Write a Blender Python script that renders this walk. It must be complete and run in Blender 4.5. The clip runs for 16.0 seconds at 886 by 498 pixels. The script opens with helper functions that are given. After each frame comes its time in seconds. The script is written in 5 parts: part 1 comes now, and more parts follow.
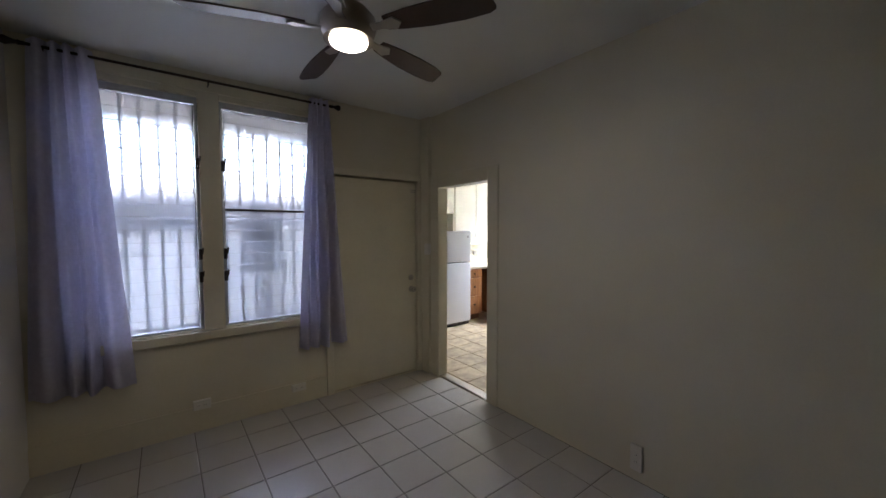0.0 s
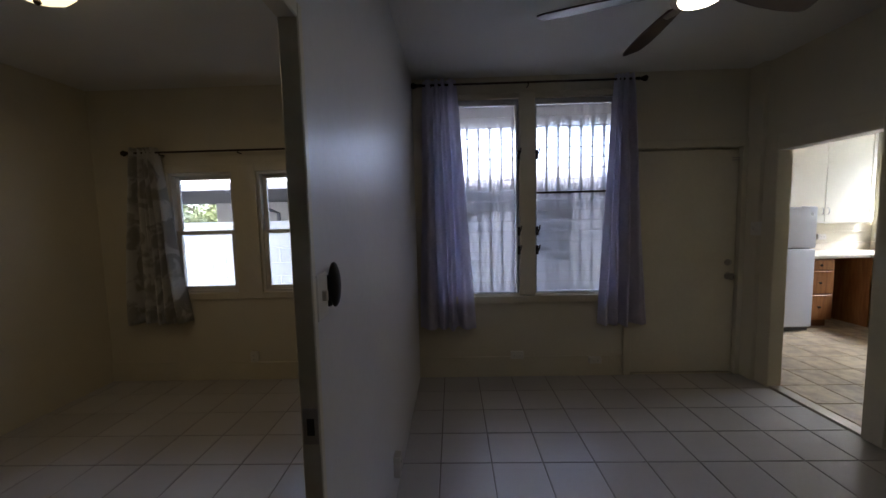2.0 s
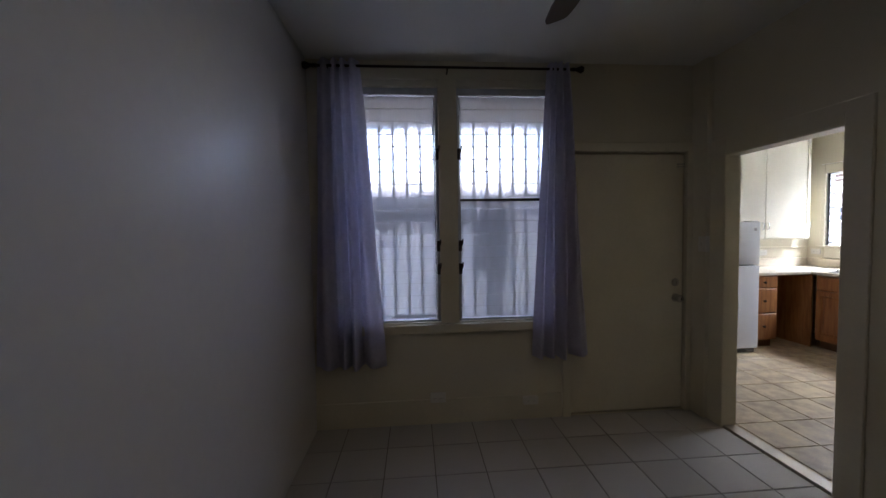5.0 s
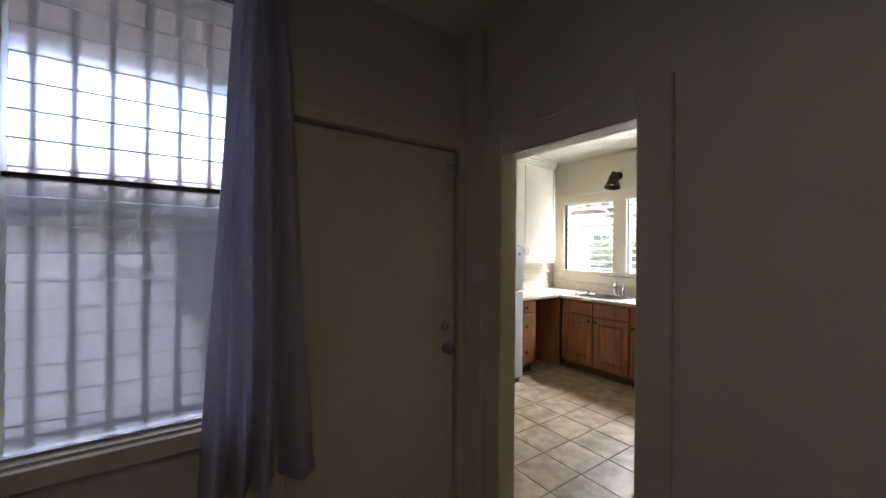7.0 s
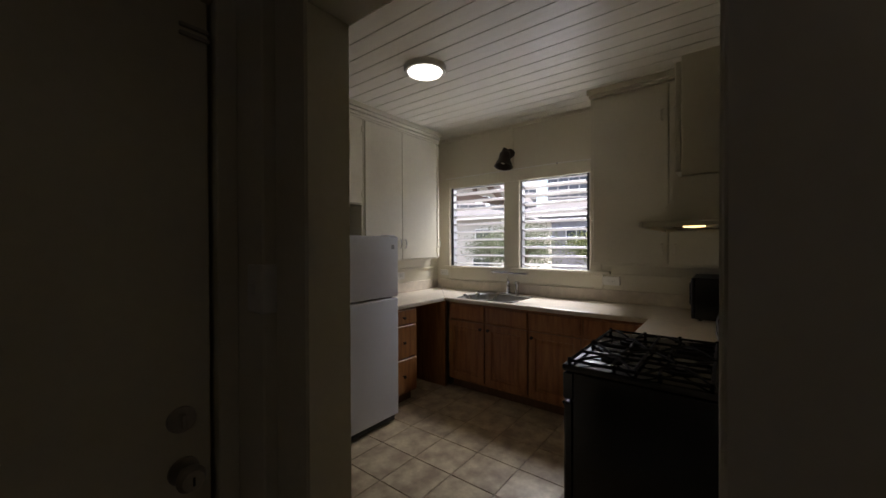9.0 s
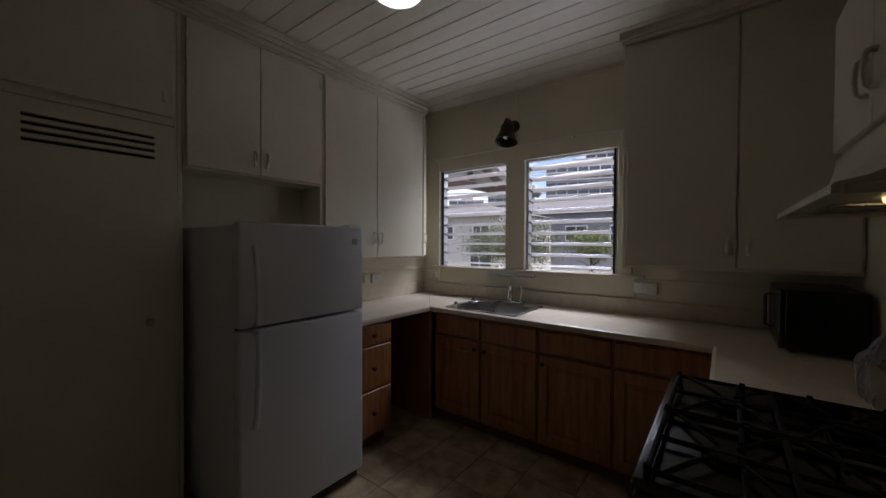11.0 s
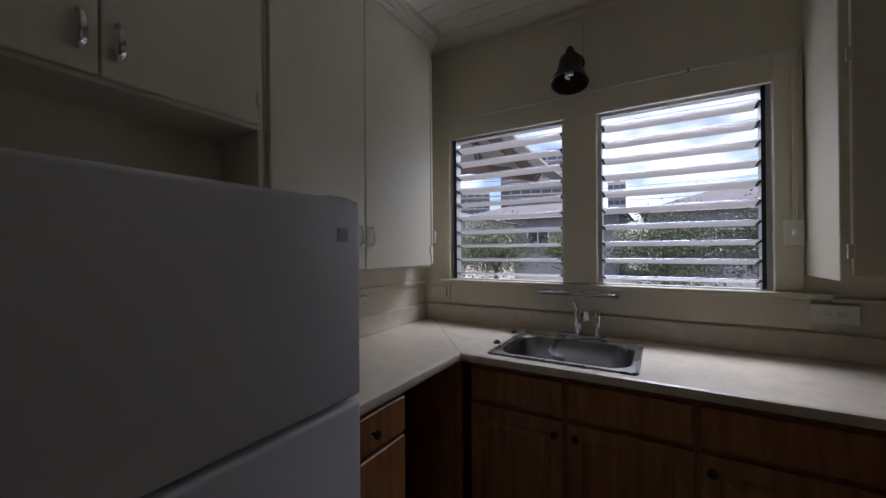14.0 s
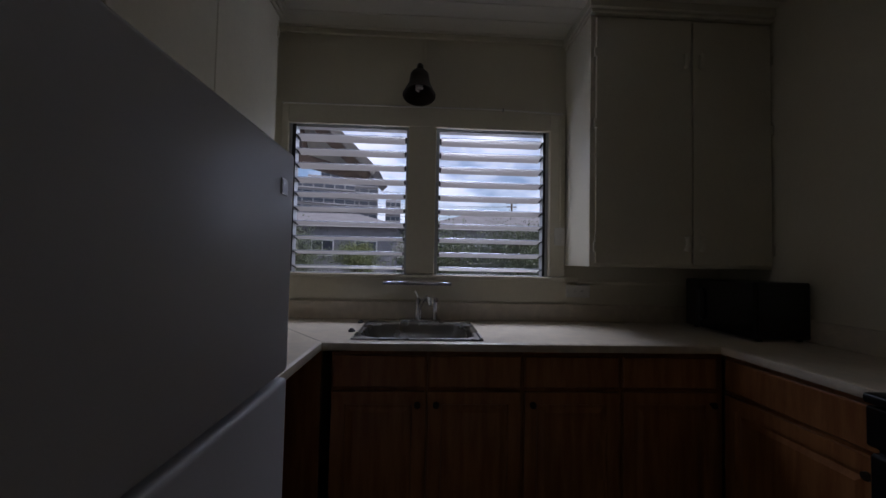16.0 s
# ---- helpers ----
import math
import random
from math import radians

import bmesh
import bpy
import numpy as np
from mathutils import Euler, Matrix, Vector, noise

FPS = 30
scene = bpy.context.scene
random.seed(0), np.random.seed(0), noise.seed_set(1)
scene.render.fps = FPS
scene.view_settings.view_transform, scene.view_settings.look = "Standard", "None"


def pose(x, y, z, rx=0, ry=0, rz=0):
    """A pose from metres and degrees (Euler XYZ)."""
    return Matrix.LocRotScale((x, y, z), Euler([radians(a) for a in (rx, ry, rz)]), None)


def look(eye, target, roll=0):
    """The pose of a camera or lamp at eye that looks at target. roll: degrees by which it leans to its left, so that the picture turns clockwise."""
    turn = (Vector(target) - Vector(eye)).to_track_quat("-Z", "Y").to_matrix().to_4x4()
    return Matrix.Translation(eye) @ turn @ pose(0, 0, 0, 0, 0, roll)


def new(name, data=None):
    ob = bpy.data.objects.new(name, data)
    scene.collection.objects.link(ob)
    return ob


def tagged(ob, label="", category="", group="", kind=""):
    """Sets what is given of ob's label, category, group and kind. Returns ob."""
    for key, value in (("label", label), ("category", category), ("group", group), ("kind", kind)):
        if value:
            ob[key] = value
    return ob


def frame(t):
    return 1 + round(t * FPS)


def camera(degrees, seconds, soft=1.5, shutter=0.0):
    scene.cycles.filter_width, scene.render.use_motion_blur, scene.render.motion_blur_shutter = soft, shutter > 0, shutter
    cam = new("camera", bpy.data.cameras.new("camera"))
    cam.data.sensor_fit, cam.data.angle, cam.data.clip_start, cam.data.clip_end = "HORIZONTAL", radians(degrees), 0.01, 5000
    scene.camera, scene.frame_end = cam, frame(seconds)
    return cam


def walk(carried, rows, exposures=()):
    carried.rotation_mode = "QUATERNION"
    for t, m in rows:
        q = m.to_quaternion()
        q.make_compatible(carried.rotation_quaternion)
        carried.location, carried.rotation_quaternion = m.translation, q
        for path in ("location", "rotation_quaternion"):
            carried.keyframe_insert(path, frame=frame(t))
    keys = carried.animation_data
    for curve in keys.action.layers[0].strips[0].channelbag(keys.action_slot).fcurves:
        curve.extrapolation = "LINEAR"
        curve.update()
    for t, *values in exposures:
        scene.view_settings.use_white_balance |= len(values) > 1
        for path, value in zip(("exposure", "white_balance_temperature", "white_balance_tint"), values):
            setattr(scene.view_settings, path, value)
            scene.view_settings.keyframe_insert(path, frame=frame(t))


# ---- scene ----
cam = camera(100.7, 16.0)
PATH = [
    (0, (0.709, 0.944, 1.529), (1.918, 2.534, 1.426), -0.1),
    (0.5, (0.597, 0.882, 1.528), (1.555, 2.634, 1.409), -1.5),
    (1, (0.483, 0.885, 1.5), (1.162, 2.761, 1.362), -1.1),
    (1.5, (0.387, 0.896, 1.495), (0.725, 2.86, 1.328), -0.8),
    (2, (0.333, 0.916, 1.486), (0.278, 2.908, 1.317), -1.4),
    (2.5, (0.31, 0.93, 1.483), (-0.133, 2.872, 1.304), -2.5),
    (3, (0.301, 0.932, 1.487), (-0.381, 2.803, 1.3), -2.7),
    (3.5, (0.33, 0.983, 1.471), (-0.209, 2.903, 1.318), -1.7),
    (6, (1.174, 2.046, 1.455), (1.84, 3.931, 1.41), -0.4),
    (6.5, (1.38, 2.314, 1.462), (2.306, 4.086, 1.449), 0.5),
    (7, (1.583, 2.544, 1.463), (2.725, 4.186, 1.467), 0.5),
    (7.5, (1.867, 2.743, 1.465), (3.174, 4.256, 1.47), -0.1),
    (8, (2.09, 2.95, 1.444), (3.531, 4.336, 1.458), -0.2),
    (8.5, (2.279, 3.126, 1.436), (3.831, 4.387, 1.455), -0.0),
    (9, (2.499, 3.248, 1.429), (4.078, 4.475, 1.413), -0.2),
    (9.5, (2.682, 3.342, 1.411), (4.248, 4.586, 1.372), -0.1),
    (12, (3.507, 3.884, 1.43), (5.105, 5.087, 1.403), 0.4),
    (12.5, (3.646, 4.014, 1.437), (5.203, 5.27, 1.421), 0.5),
    (13, (3.732, 4.23, 1.419), (5.304, 5.467, 1.412), 0.3),
    (13.5, (3.814, 4.488, 1.406), (5.483, 5.589, 1.42), 0.2),
    (14, (3.943, 4.718, 1.384), (5.664, 5.737, 1.391), -0.4),
    (14.5, (4.026, 4.924, 1.375), (5.852, 5.739, 1.378), -0.2),
    (15, (3.984, 5.061, 1.345), (5.917, 5.572, 1.359), 1.2),
    (15.5, (3.879, 5.101, 1.299), (5.866, 5.32, 1.347), 2.2),
    (16, (3.793, 5.073, 1.271), (5.789, 4.976, 1.343), 1.2),
]
EXPOSURES = [(0, 4.1, 5950, 12), (0.5, 3.45, 5950, 13), (1.0, 3.3, 5950, 13), (2.0, 3.2, 5950, 14), (3.0, 3.25, 5950, 15), (3.5, 3.35, 6000, 15), (6.0, 2.9, 5900, 15), (7.0, 3.15, 6400, 16), (7.5, 3.15, 7000, 17), (8.0, 2.55, 6950, 17),
             (8.5, 1.75, 6850, 17), (9.0, 1.27, 6750, 17), (9.5, 0.97, 6650, 18), (12, 0.25, 6150, 20), (13.5, 0.3, 6050, 20), (14.5, 0.25, 6000, 20), (15.5, -0.2, 5900, 21), (16, -0.45, 5850, 21)]
walk(cam, [(t, look(eye, target, roll)) for t, eye, target, roll in PATH], EXPOSURES)

# ---- world, sun ----
world = bpy.data.worlds.new("sky")
scene.world = world
world.use_nodes = True
wn, wl = world.node_tree.nodes, world.node_tree.links
wn.clear()
sky = wn.new("ShaderNodeTexSky")
sky.sky_type, sky.sun_disc = "NISHITA", False
sky.sun_elevation, sky.sun_rotation = radians(58), radians(200)
sky.air_density, sky.dust_density = 1.0, 1.5
wtc, wmap, wno = wn.new("ShaderNodeTexCoord"), wn.new("ShaderNodeMapping"), wn.new("ShaderNodeTexNoise")
wmap.inputs["Scale"].default_value = (1.0, 1.0, 2.6)
wno.inputs["Scale"].default_value, wno.inputs["Detail"].default_value = 4.2, 7
wr = wn.new("ShaderNodeValToRGB")
wr.color_ramp.elements[0].position, wr.color_ramp.elements[1].position = 0.42, 0.74
wmix, wbg, wout = wn.new("ShaderNodeMixRGB"), wn.new("ShaderNodeBackground"), wn.new("ShaderNodeOutputWorld")
wmix.inputs[2].default_value = (11.0, 11.2, 11.8, 1)
wl.new(wtc.outputs["Generated"], wmap.inputs[0]); wl.new(wmap.outputs[0], wno.inputs["Vector"])
wl.new(wno.outputs[0], wr.inputs[0]); wl.new(wr.outputs[0], wmix.inputs[0])
wl.new(sky.outputs[0], wmix.inputs[1]); wl.new(wmix.outputs[0], wbg.inputs[0])
wbg.inputs[1].default_value = 0.15
wl.new(wbg.outputs[0], wout.inputs[0])

sun_data = bpy.data.lights.new("sun", "SUN")
sun_data.energy, sun_data.angle, sun_data.color = 4.5, radians(0.5), (1.0, 0.95, 0.88)
sun = new("sun", sun_data)
sun.matrix_world = look((-14, -38, 64), (0, 0, 0))


def lamp(name, x, y, z, power, size, color):
    """A disc lamp that shines down."""
    d = bpy.data.lights.new(name, "AREA")
    d.shape, d.size, d.energy, d.color = "DISK", size, power, color
    o = new(name, d)
    o.matrix_world = look((x, y, z), (x, y + 0.0001, z - 1))
    return o


# Added lamp, out of view above the kitchen window; stands in for sky light.
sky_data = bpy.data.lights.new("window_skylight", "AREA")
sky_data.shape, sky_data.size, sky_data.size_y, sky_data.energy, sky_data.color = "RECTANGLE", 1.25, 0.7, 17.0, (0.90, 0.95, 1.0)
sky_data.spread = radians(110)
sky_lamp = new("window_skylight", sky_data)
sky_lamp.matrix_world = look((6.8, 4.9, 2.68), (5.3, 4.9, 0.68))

WARM, COOL = (1.0, 0.74, 0.42), (1.0, 0.95, 0.86)
lamp("fan_lamp", 1.43, 2.62, 2.387, 0.16, 0.2, (1.0, 0.8, 0.55))
lamp("bedroom_lamp", -1.60, 2.69, 2.49, 0.28, 0.3, WARM)
lamp("kitchen_lamp", 4.56, 5.01, 2.672, 0.06, 0.24, COOL)
lamp("hood_lamp", 4.345, 3.36, 1.496, 0.09, 0.08, (1.0, 0.65, 0.25))
lamp("bathroom_lamp", -3.8, 2.2, 2.3, 0.25, 0.3, WARM)


# ---- materials ----
def mat(name, color, rough=0.5, metal=0.0, vary=0.12, scale=3.0, fine=60.0, bump=0.05, stretch=(1, 1, 1), tint=None, random_tone=0.0, spec=0.5, blotch=(0.35, 0.65)):
    """Painted or mineral surface: broad stains and fine grain over a base colour."""
    m = bpy.data.materials.new(name)
    m.use_nodes = True
    n, l = m.node_tree.nodes, m.node_tree.links
    b = n["Principled BSDF"]
    tc, mp = n.new("ShaderNodeTexCoord"), n.new("ShaderNodeMapping")
    mp.inputs["Scale"].default_value = stretch
    l.new(tc.outputs["Object"], mp.inputs[0])
    big, small = n.new("ShaderNodeTexNoise"), n.new("ShaderNodeTexNoise")
    big.inputs["Scale"].default_value, big.inputs["Detail"].default_value = scale, 5
    small.inputs["Scale"].default_value, small.inputs["Detail"].default_value = fine, 3
    vec = mp.outputs[0]
    if random_tone:
        oi, add = n.new("ShaderNodeObjectInfo"), n.new("ShaderNodeVectorMath")
        add.operation = "MULTIPLY_ADD"
        add.inputs[1].default_value = (37, 23, 11)
        l.new(oi.outputs["Random"], add.inputs[0]); l.new(mp.outputs[0], add.inputs[2])
        vec = add.outputs[0]
    l.new(vec, big.inputs["Vector"]); l.new(vec, small.inputs["Vector"])
    ramp = n.new("ShaderNodeValToRGB")
    ramp.color_ramp.elements[0].position, ramp.color_ramp.elements[1].position = blotch
    dark = tint or tuple(c * (1 - vary) for c in color)
    ramp.color_ramp.elements[0].color, ramp.color_ramp.elements[1].color = (*dark, 1), (*color, 1)
    l.new(big.outputs[0], ramp.inputs[0])
    mix = n.new("ShaderNodeMixRGB")
    mix.blend_type, mix.inputs[0].default_value = "MULTIPLY", min(1.0, vary * 2)
    r2 = n.new("ShaderNodeValToRGB")
    r2.color_ramp.elements[0].position, r2.color_ramp.elements[1].position = 0.3, 0.7
    r2.color_ramp.elements[0].color = (0.75, 0.75, 0.75, 1)
    l.new(small.outputs[0], r2.inputs[0])
    l.new(ramp.outputs[0], mix.inputs[1]); l.new(r2.outputs[0], mix.inputs[2])
    out = mix.outputs[0]
    if random_tone:
        mr, hs = n.new("ShaderNodeMapRange"), n.new("ShaderNodeHueSaturation")
        mr.inputs["To Min"].default_value, mr.inputs["To Max"].default_value = 1 - random_tone, 1 + random_tone
        l.new(oi.outputs["Random"], mr.inputs[0]); l.new(mr.outputs[0], hs.inputs["Value"]); l.new(out, hs.inputs["Color"])
        out = hs.outputs[0]
    l.new(out, b.inputs["Base Color"])
    b.inputs["Roughness"].default_value, b.inputs["Metallic"].default_value = rough, metal
    b.inputs["Specular IOR Level"].default_value = spec
    rr = n.new("ShaderNodeMapRange")
    rr.inputs["To Min"].default_value, rr.inputs["To Max"].default_value = max(0.03, rough - 0.08), min(1, rough + 0.1)
    l.new(big.outputs[0], rr.inputs[0]); l.new(rr.outputs[0], b.inputs["Roughness"])
    if bump:
        bp = n.new("ShaderNodeBump")
        bp.inputs["Strength"].default_value, bp.inputs["Distance"].default_value = bump, 0.01
        l.new(small.outputs[0], bp.inputs["Height"]); l.new(bp.outputs[0], b.inputs["Normal"])
    return m


def glow(name, color, strength):
    m = bpy.data.materials.new(name)
    m.use_nodes = True
    b = m.node_tree.nodes["Principled BSDF"]
    b.inputs["Base Color"].default_value = (0.8, 0.8, 0.8, 1)
    b.inputs["Emission Color"].default_value, b.inputs["Emission Strength"].default_value = (*color, 1), strength
    return m


def glass(name, kind, tone=(0.95, 0.97, 1.0), rough=0.2, share=0.5):
    """clear: a plain pane. frosted: obscure louvre glass that blurs what is behind. milky: translucent louvre glass."""
    m = bpy.data.materials.new(name)
    m.use_nodes = True
    n, l = m.node_tree.nodes, m.node_tree.links
    n.remove(n["Principled BSDF"])
    out = n["Material Output"]
    gl, fr, mix = n.new("ShaderNodeBsdfGlossy"), n.new("ShaderNodeFresnel"), n.new("ShaderNodeMixShader")
    gl.inputs["Roughness"].default_value = 0.05 if kind == "clear" else 0.4
    tr = n.new("ShaderNodeBsdfTransparent")
    tr.inputs[0].default_value = (*tone, 1)
    body = tr
    if kind == "frosted":
        body = n.new("ShaderNodeMixShader")
        rf, tl = n.new("ShaderNodeBsdfRefraction"), n.new("ShaderNodeBsdfTranslucent")
        rf.inputs["Color"].default_value = tl.inputs[0].default_value = (*tone, 1)
        rf.inputs["Roughness"].default_value, rf.inputs["IOR"].default_value = rough, 1.25
        body.inputs[0].default_value = share
        l.new(rf.outputs[0], body.inputs[1]); l.new(tl.outputs[0], body.inputs[2])
    if kind == "milky":
        body = n.new("ShaderNodeMixShader")
        tl = n.new("ShaderNodeBsdfTranslucent")
        tl.inputs[0].default_value = (*tone, 1)
        body.inputs[0].default_value = share
        l.new(tr.outputs[0], body.inputs[1]); l.new(tl.outputs[0], body.inputs[2])
    l.new(fr.outputs[0], mix.inputs[0]); l.new(body.outputs[0], mix.inputs[1]); l.new(gl.outputs[0], mix.inputs[2])
    l.new(mix.outputs[0], out.inputs[0])
    return m


def cloth(name, color, thin, dark=None, scale=40.0, pattern=0.0):
    m = bpy.data.materials.new(name)
    m.use_nodes = True
    n, l = m.node_tree.nodes, m.node_tree.links
    n.remove(n["Principled BSDF"])
    out = n["Material Output"]
    df, tl, mix = n.new("ShaderNodeBsdfDiffuse"), n.new("ShaderNodeBsdfTranslucent"), n.new("ShaderNodeMixShader")
    tc, no, rp = n.new("ShaderNodeTexCoord"), n.new("ShaderNodeTexNoise"), n.new("ShaderNodeValToRGB")
    no.inputs["Scale"].default_value, no.inputs["Detail"].default_value, no.inputs["Distortion"].default_value = scale, 4, pattern
    l.new(tc.outputs["Object"], no.inputs["Vector"]); l.new(no.outputs[0], rp.inputs[0])
    rp.color_ramp.elements[0].position, rp.color_ramp.elements[1].position = (0.44, 0.56) if pattern else (0.3, 0.7)
    rp.color_ramp.elements[0].color = (*(dark or [c * 0.9 for c in color]), 1)
    rp.color_ramp.elements[1].color = (*color, 1)
    l.new(rp.outputs[0], df.inputs[0]); l.new(rp.outputs[0], tl.inputs[0])
    mix.inputs[0].default_value = thin
    l.new(df.outputs[0], mix.inputs[1]); l.new(tl.outputs[0], mix.inputs[2]); l.new(mix.outputs[0], out.inputs[0])
    return m


PAINT = mat("cream_wall_paint", (0.70, 0.65, 0.51), 0.42, vary=0.07, scale=1.3, fine=90, bump=0.06)
PAINT_GLOSS = mat("cream_gloss_paint", (0.70, 0.65, 0.51), 0.36, vary=0.08, scale=2.0, fine=40, bump=0.05)
WHITE_WALL = mat("white_satin_paint", (0.68, 0.665, 0.645), 0.36, vary=0.06, scale=1.7, fine=22, bump=0.10, spec=0.28)
CEILING = mat("ceiling_paint", (0.78, 0.77, 0.72), 0.6, vary=0.06, scale=1.1, fine=70, bump=0.05)
CAB = mat("cream_cabinet_paint", (0.68, 0.635, 0.505), 0.35, vary=0.07, scale=2.2, fine=45, bump=0.05)
BOARD = mat("white_ceiling_board_paint", (0.75, 0.705, 0.59), 0.33, vary=0.06, scale=2.0, fine=40, bump=0.05, stretch=(1, 0.2, 1))
TILE_L = mat("pale_ceramic_tile", (0.49, 0.475, 0.46), 0.35, vary=0.05, blotch=(0.0, 1.0), scale=1.6, fine=45, bump=0.03, random_tone=0.05)
TILE_K = mat("brown_mottled_tile", (0.53, 0.43, 0.275), 0.34, vary=0.3, scale=9.0, fine=40, bump=0.04, random_tone=0.07, tint=(0.29, 0.215, 0.14))
GROUT = mat("grey_grout", (0.22, 0.20, 0.18), 0.85, vary=0.2, scale=8, bump=0.1)
GROUT_TAN = mat("tan_grout", (0.27, 0.22, 0.165), 0.85, vary=0.2, scale=8, bump=0.1)
OAK = mat("honey_oak", (0.40, 0.18, 0.065), 0.35, vary=0.25, scale=5, fine=55, bump=0.05, stretch=(6, 6, 0.7), tint=(0.26, 0.10, 0.035))
# Toe kicks: grain as on the oak fronts, in a much darker tone.
TOE_DARK = mat("darker_toe_kick", (0.16, 0.075, 0.03), 0.5, vary=0.25, scale=5, fine=50, stretch=(6, 6, 0.7))
COUNTER = mat("beige_laminate", (0.69, 0.61, 0.49), 0.34, vary=0.14, scale=18, fine=160, bump=0.015)
APPLIANCE = mat("white_textured_enamel", (0.65, 0.655, 0.69), 0.36, vary=0.04, scale=3, fine=420, bump=0.05)
BLACK = mat("black_enamel", (0.010, 0.010, 0.011), 0.19, vary=0.2, scale=6, fine=80, bump=0.02)
IRON = mat("cast_iron", (0.006, 0.006, 0.007), 0.85, vary=0.2, scale=20, fine=150, bump=0.2, spec=0.15)
STEEL = mat("brushed_steel", (0.42, 0.415, 0.40), 0.27, 1.0, vary=0.1, scale=8, fine=120, bump=0.01)
CHROME = mat("chrome", (0.72, 0.72, 0.73), 0.13, 1.0, vary=0.05, scale=10, bump=0.0)
NICKEL = mat("brushed_nickel", (0.50, 0.46, 0.41), 0.32, 1.0, vary=0.1, scale=15, fine=120, bump=0.02)
BRONZE = mat("dark_bronze", (0.045, 0.032, 0.026), 0.4, 0.6, vary=0.2, scale=14, bump=0.04)
BLADE = mat("dark_walnut_blade", (0.085, 0.045, 0.030), 0.35, vary=0.3, scale=4, fine=60, stretch=(1, 1, 1), bump=0.03)
PLASTIC = mat("white_plastic", (0.74, 0.72, 0.66), 0.35, vary=0.05, scale=8, bump=0.0)
DARK_PLASTIC = mat("dark_grey_plastic", (0.03, 0.03, 0.033), 0.4, vary=0.15, scale=20, bump=0.02)
ALU = mat("aluminium_channel", (0.55, 0.56, 0.58), 0.42, 0.9, vary=0.12, scale=20, bump=0.03)
RUBBER = mat("black_rubber", (0.015, 0.015, 0.015), 0.7, vary=0.2, scale=20)
WROUGHT = mat("painted_wrought_iron", (0.15, 0.15, 0.17), 0.5, vary=0.2, scale=12)
CMU = mat("white_block_paint", (0.82, 0.83, 0.84), 0.8, vary=0.1, scale=2.2, fine=70, bump=0.25)
ROOFING = mat("grey_roofing", (0.18, 0.175, 0.18), 0.9, vary=0.2, scale=1.0, fine=30, bump=0.2)
WHITE_ROOF = mat("white_roof_coating", (0.75, 0.75, 0.74), 0.7, vary=0.1, scale=1.0, fine=20)
FASCIA = mat("brown_fascia_paint", (0.115, 0.08, 0.065), 0.6, vary=0.2, scale=4, fine=30)
SOFFIT = mat("tan_soffit_paint", (0.37, 0.30, 0.22), 0.7, vary=0.15, scale=2.0, fine=25)
STUCCO = mat("pale_stucco", (0.58, 0.55, 0.50), 0.85, vary=0.12, scale=0.8, fine=20, bump=0.2)
DARK_GREY = mat("dark_grey_metal_paint", (0.07, 0.07, 0.08), 0.6, vary=0.15, scale=3, fine=30)
GREY_WALL = mat("grey_siding_paint", (0.22, 0.22, 0.24), 0.8, vary=0.15, scale=1.0, fine=20)
TOWER = mat("tower_concrete", (0.34, 0.335, 0.345), 0.85, vary=0.1, scale=0.1, fine=2)
TOWER_GLASS = mat("dark_window_glass", (0.06, 0.07, 0.09), 0.15, vary=0.3, scale=0.4, fine=4)
ASPHALT = mat("concrete_ground", (0.22, 0.21, 0.20), 0.9, vary=0.3, scale=0.6, fine=40, bump=0.2)
BARK = mat("bark", (0.12, 0.085, 0.06), 0.9, vary=0.3, scale=12, fine=60, bump=0.4)
LEAF = mat("leaf_green", (0.12, 0.145, 0.075), 0.45, vary=0.4, scale=2.5, fine=20, tint=(0.065, 0.085, 0.04))
LEAF_LIGHT = mat("leaf_yellow_green", (0.17, 0.19, 0.06), 0.45, vary=0.4, scale=2.5, fine=20, tint=(0.08, 0.11, 0.035))
POLE_WOOD = mat("weathered_pole_wood", (0.16, 0.13, 0.10), 0.9, vary=0.2, scale=4, stretch=(4, 4, 0.4))
FROST = glass("obscure_louvre_glass", "frosted", (0.93, 0.94, 1.0), 0.37, 0.09)
MILK = glass("hazy_louvre_glass", "milky", (0.80, 0.83, 0.90), share=0.08)
EDGE = glass("ground_blade_edge", "milky", (0.95, 0.96, 1.0), share=0.9)
CLEAR = glass("clear_pane", "clear")
FILM = glass("clear_plastic_film", "milky", (0.86, 0.86, 0.87), share=0.05)
CURTAIN = cloth("lavender_curtain_cloth", (0.74, 0.725, 0.83), 0.6)
CURTAIN_BED = cloth("taupe_leaf_print_cloth", (0.74, 0.74, 0.71), 0.45, (0.44, 0.43, 0.40), 6.0, 1.0)
MIRROR = mat("mirror_glass", (0.8, 0.8, 0.8), 0.03, 1.0, vary=0.0, bump=0.0)
LIT_FAN = glow("fan_light_glass", (1.0, 0.86, 0.66), 1.2)
LIT_BED = glow("alabaster_lamp_glass", (1.0, 0.76, 0.40), 0.20)
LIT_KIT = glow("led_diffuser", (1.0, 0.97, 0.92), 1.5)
LIT_HOOD = glow("hood_bulb", (1.0, 0.72, 0.32), 1.0)


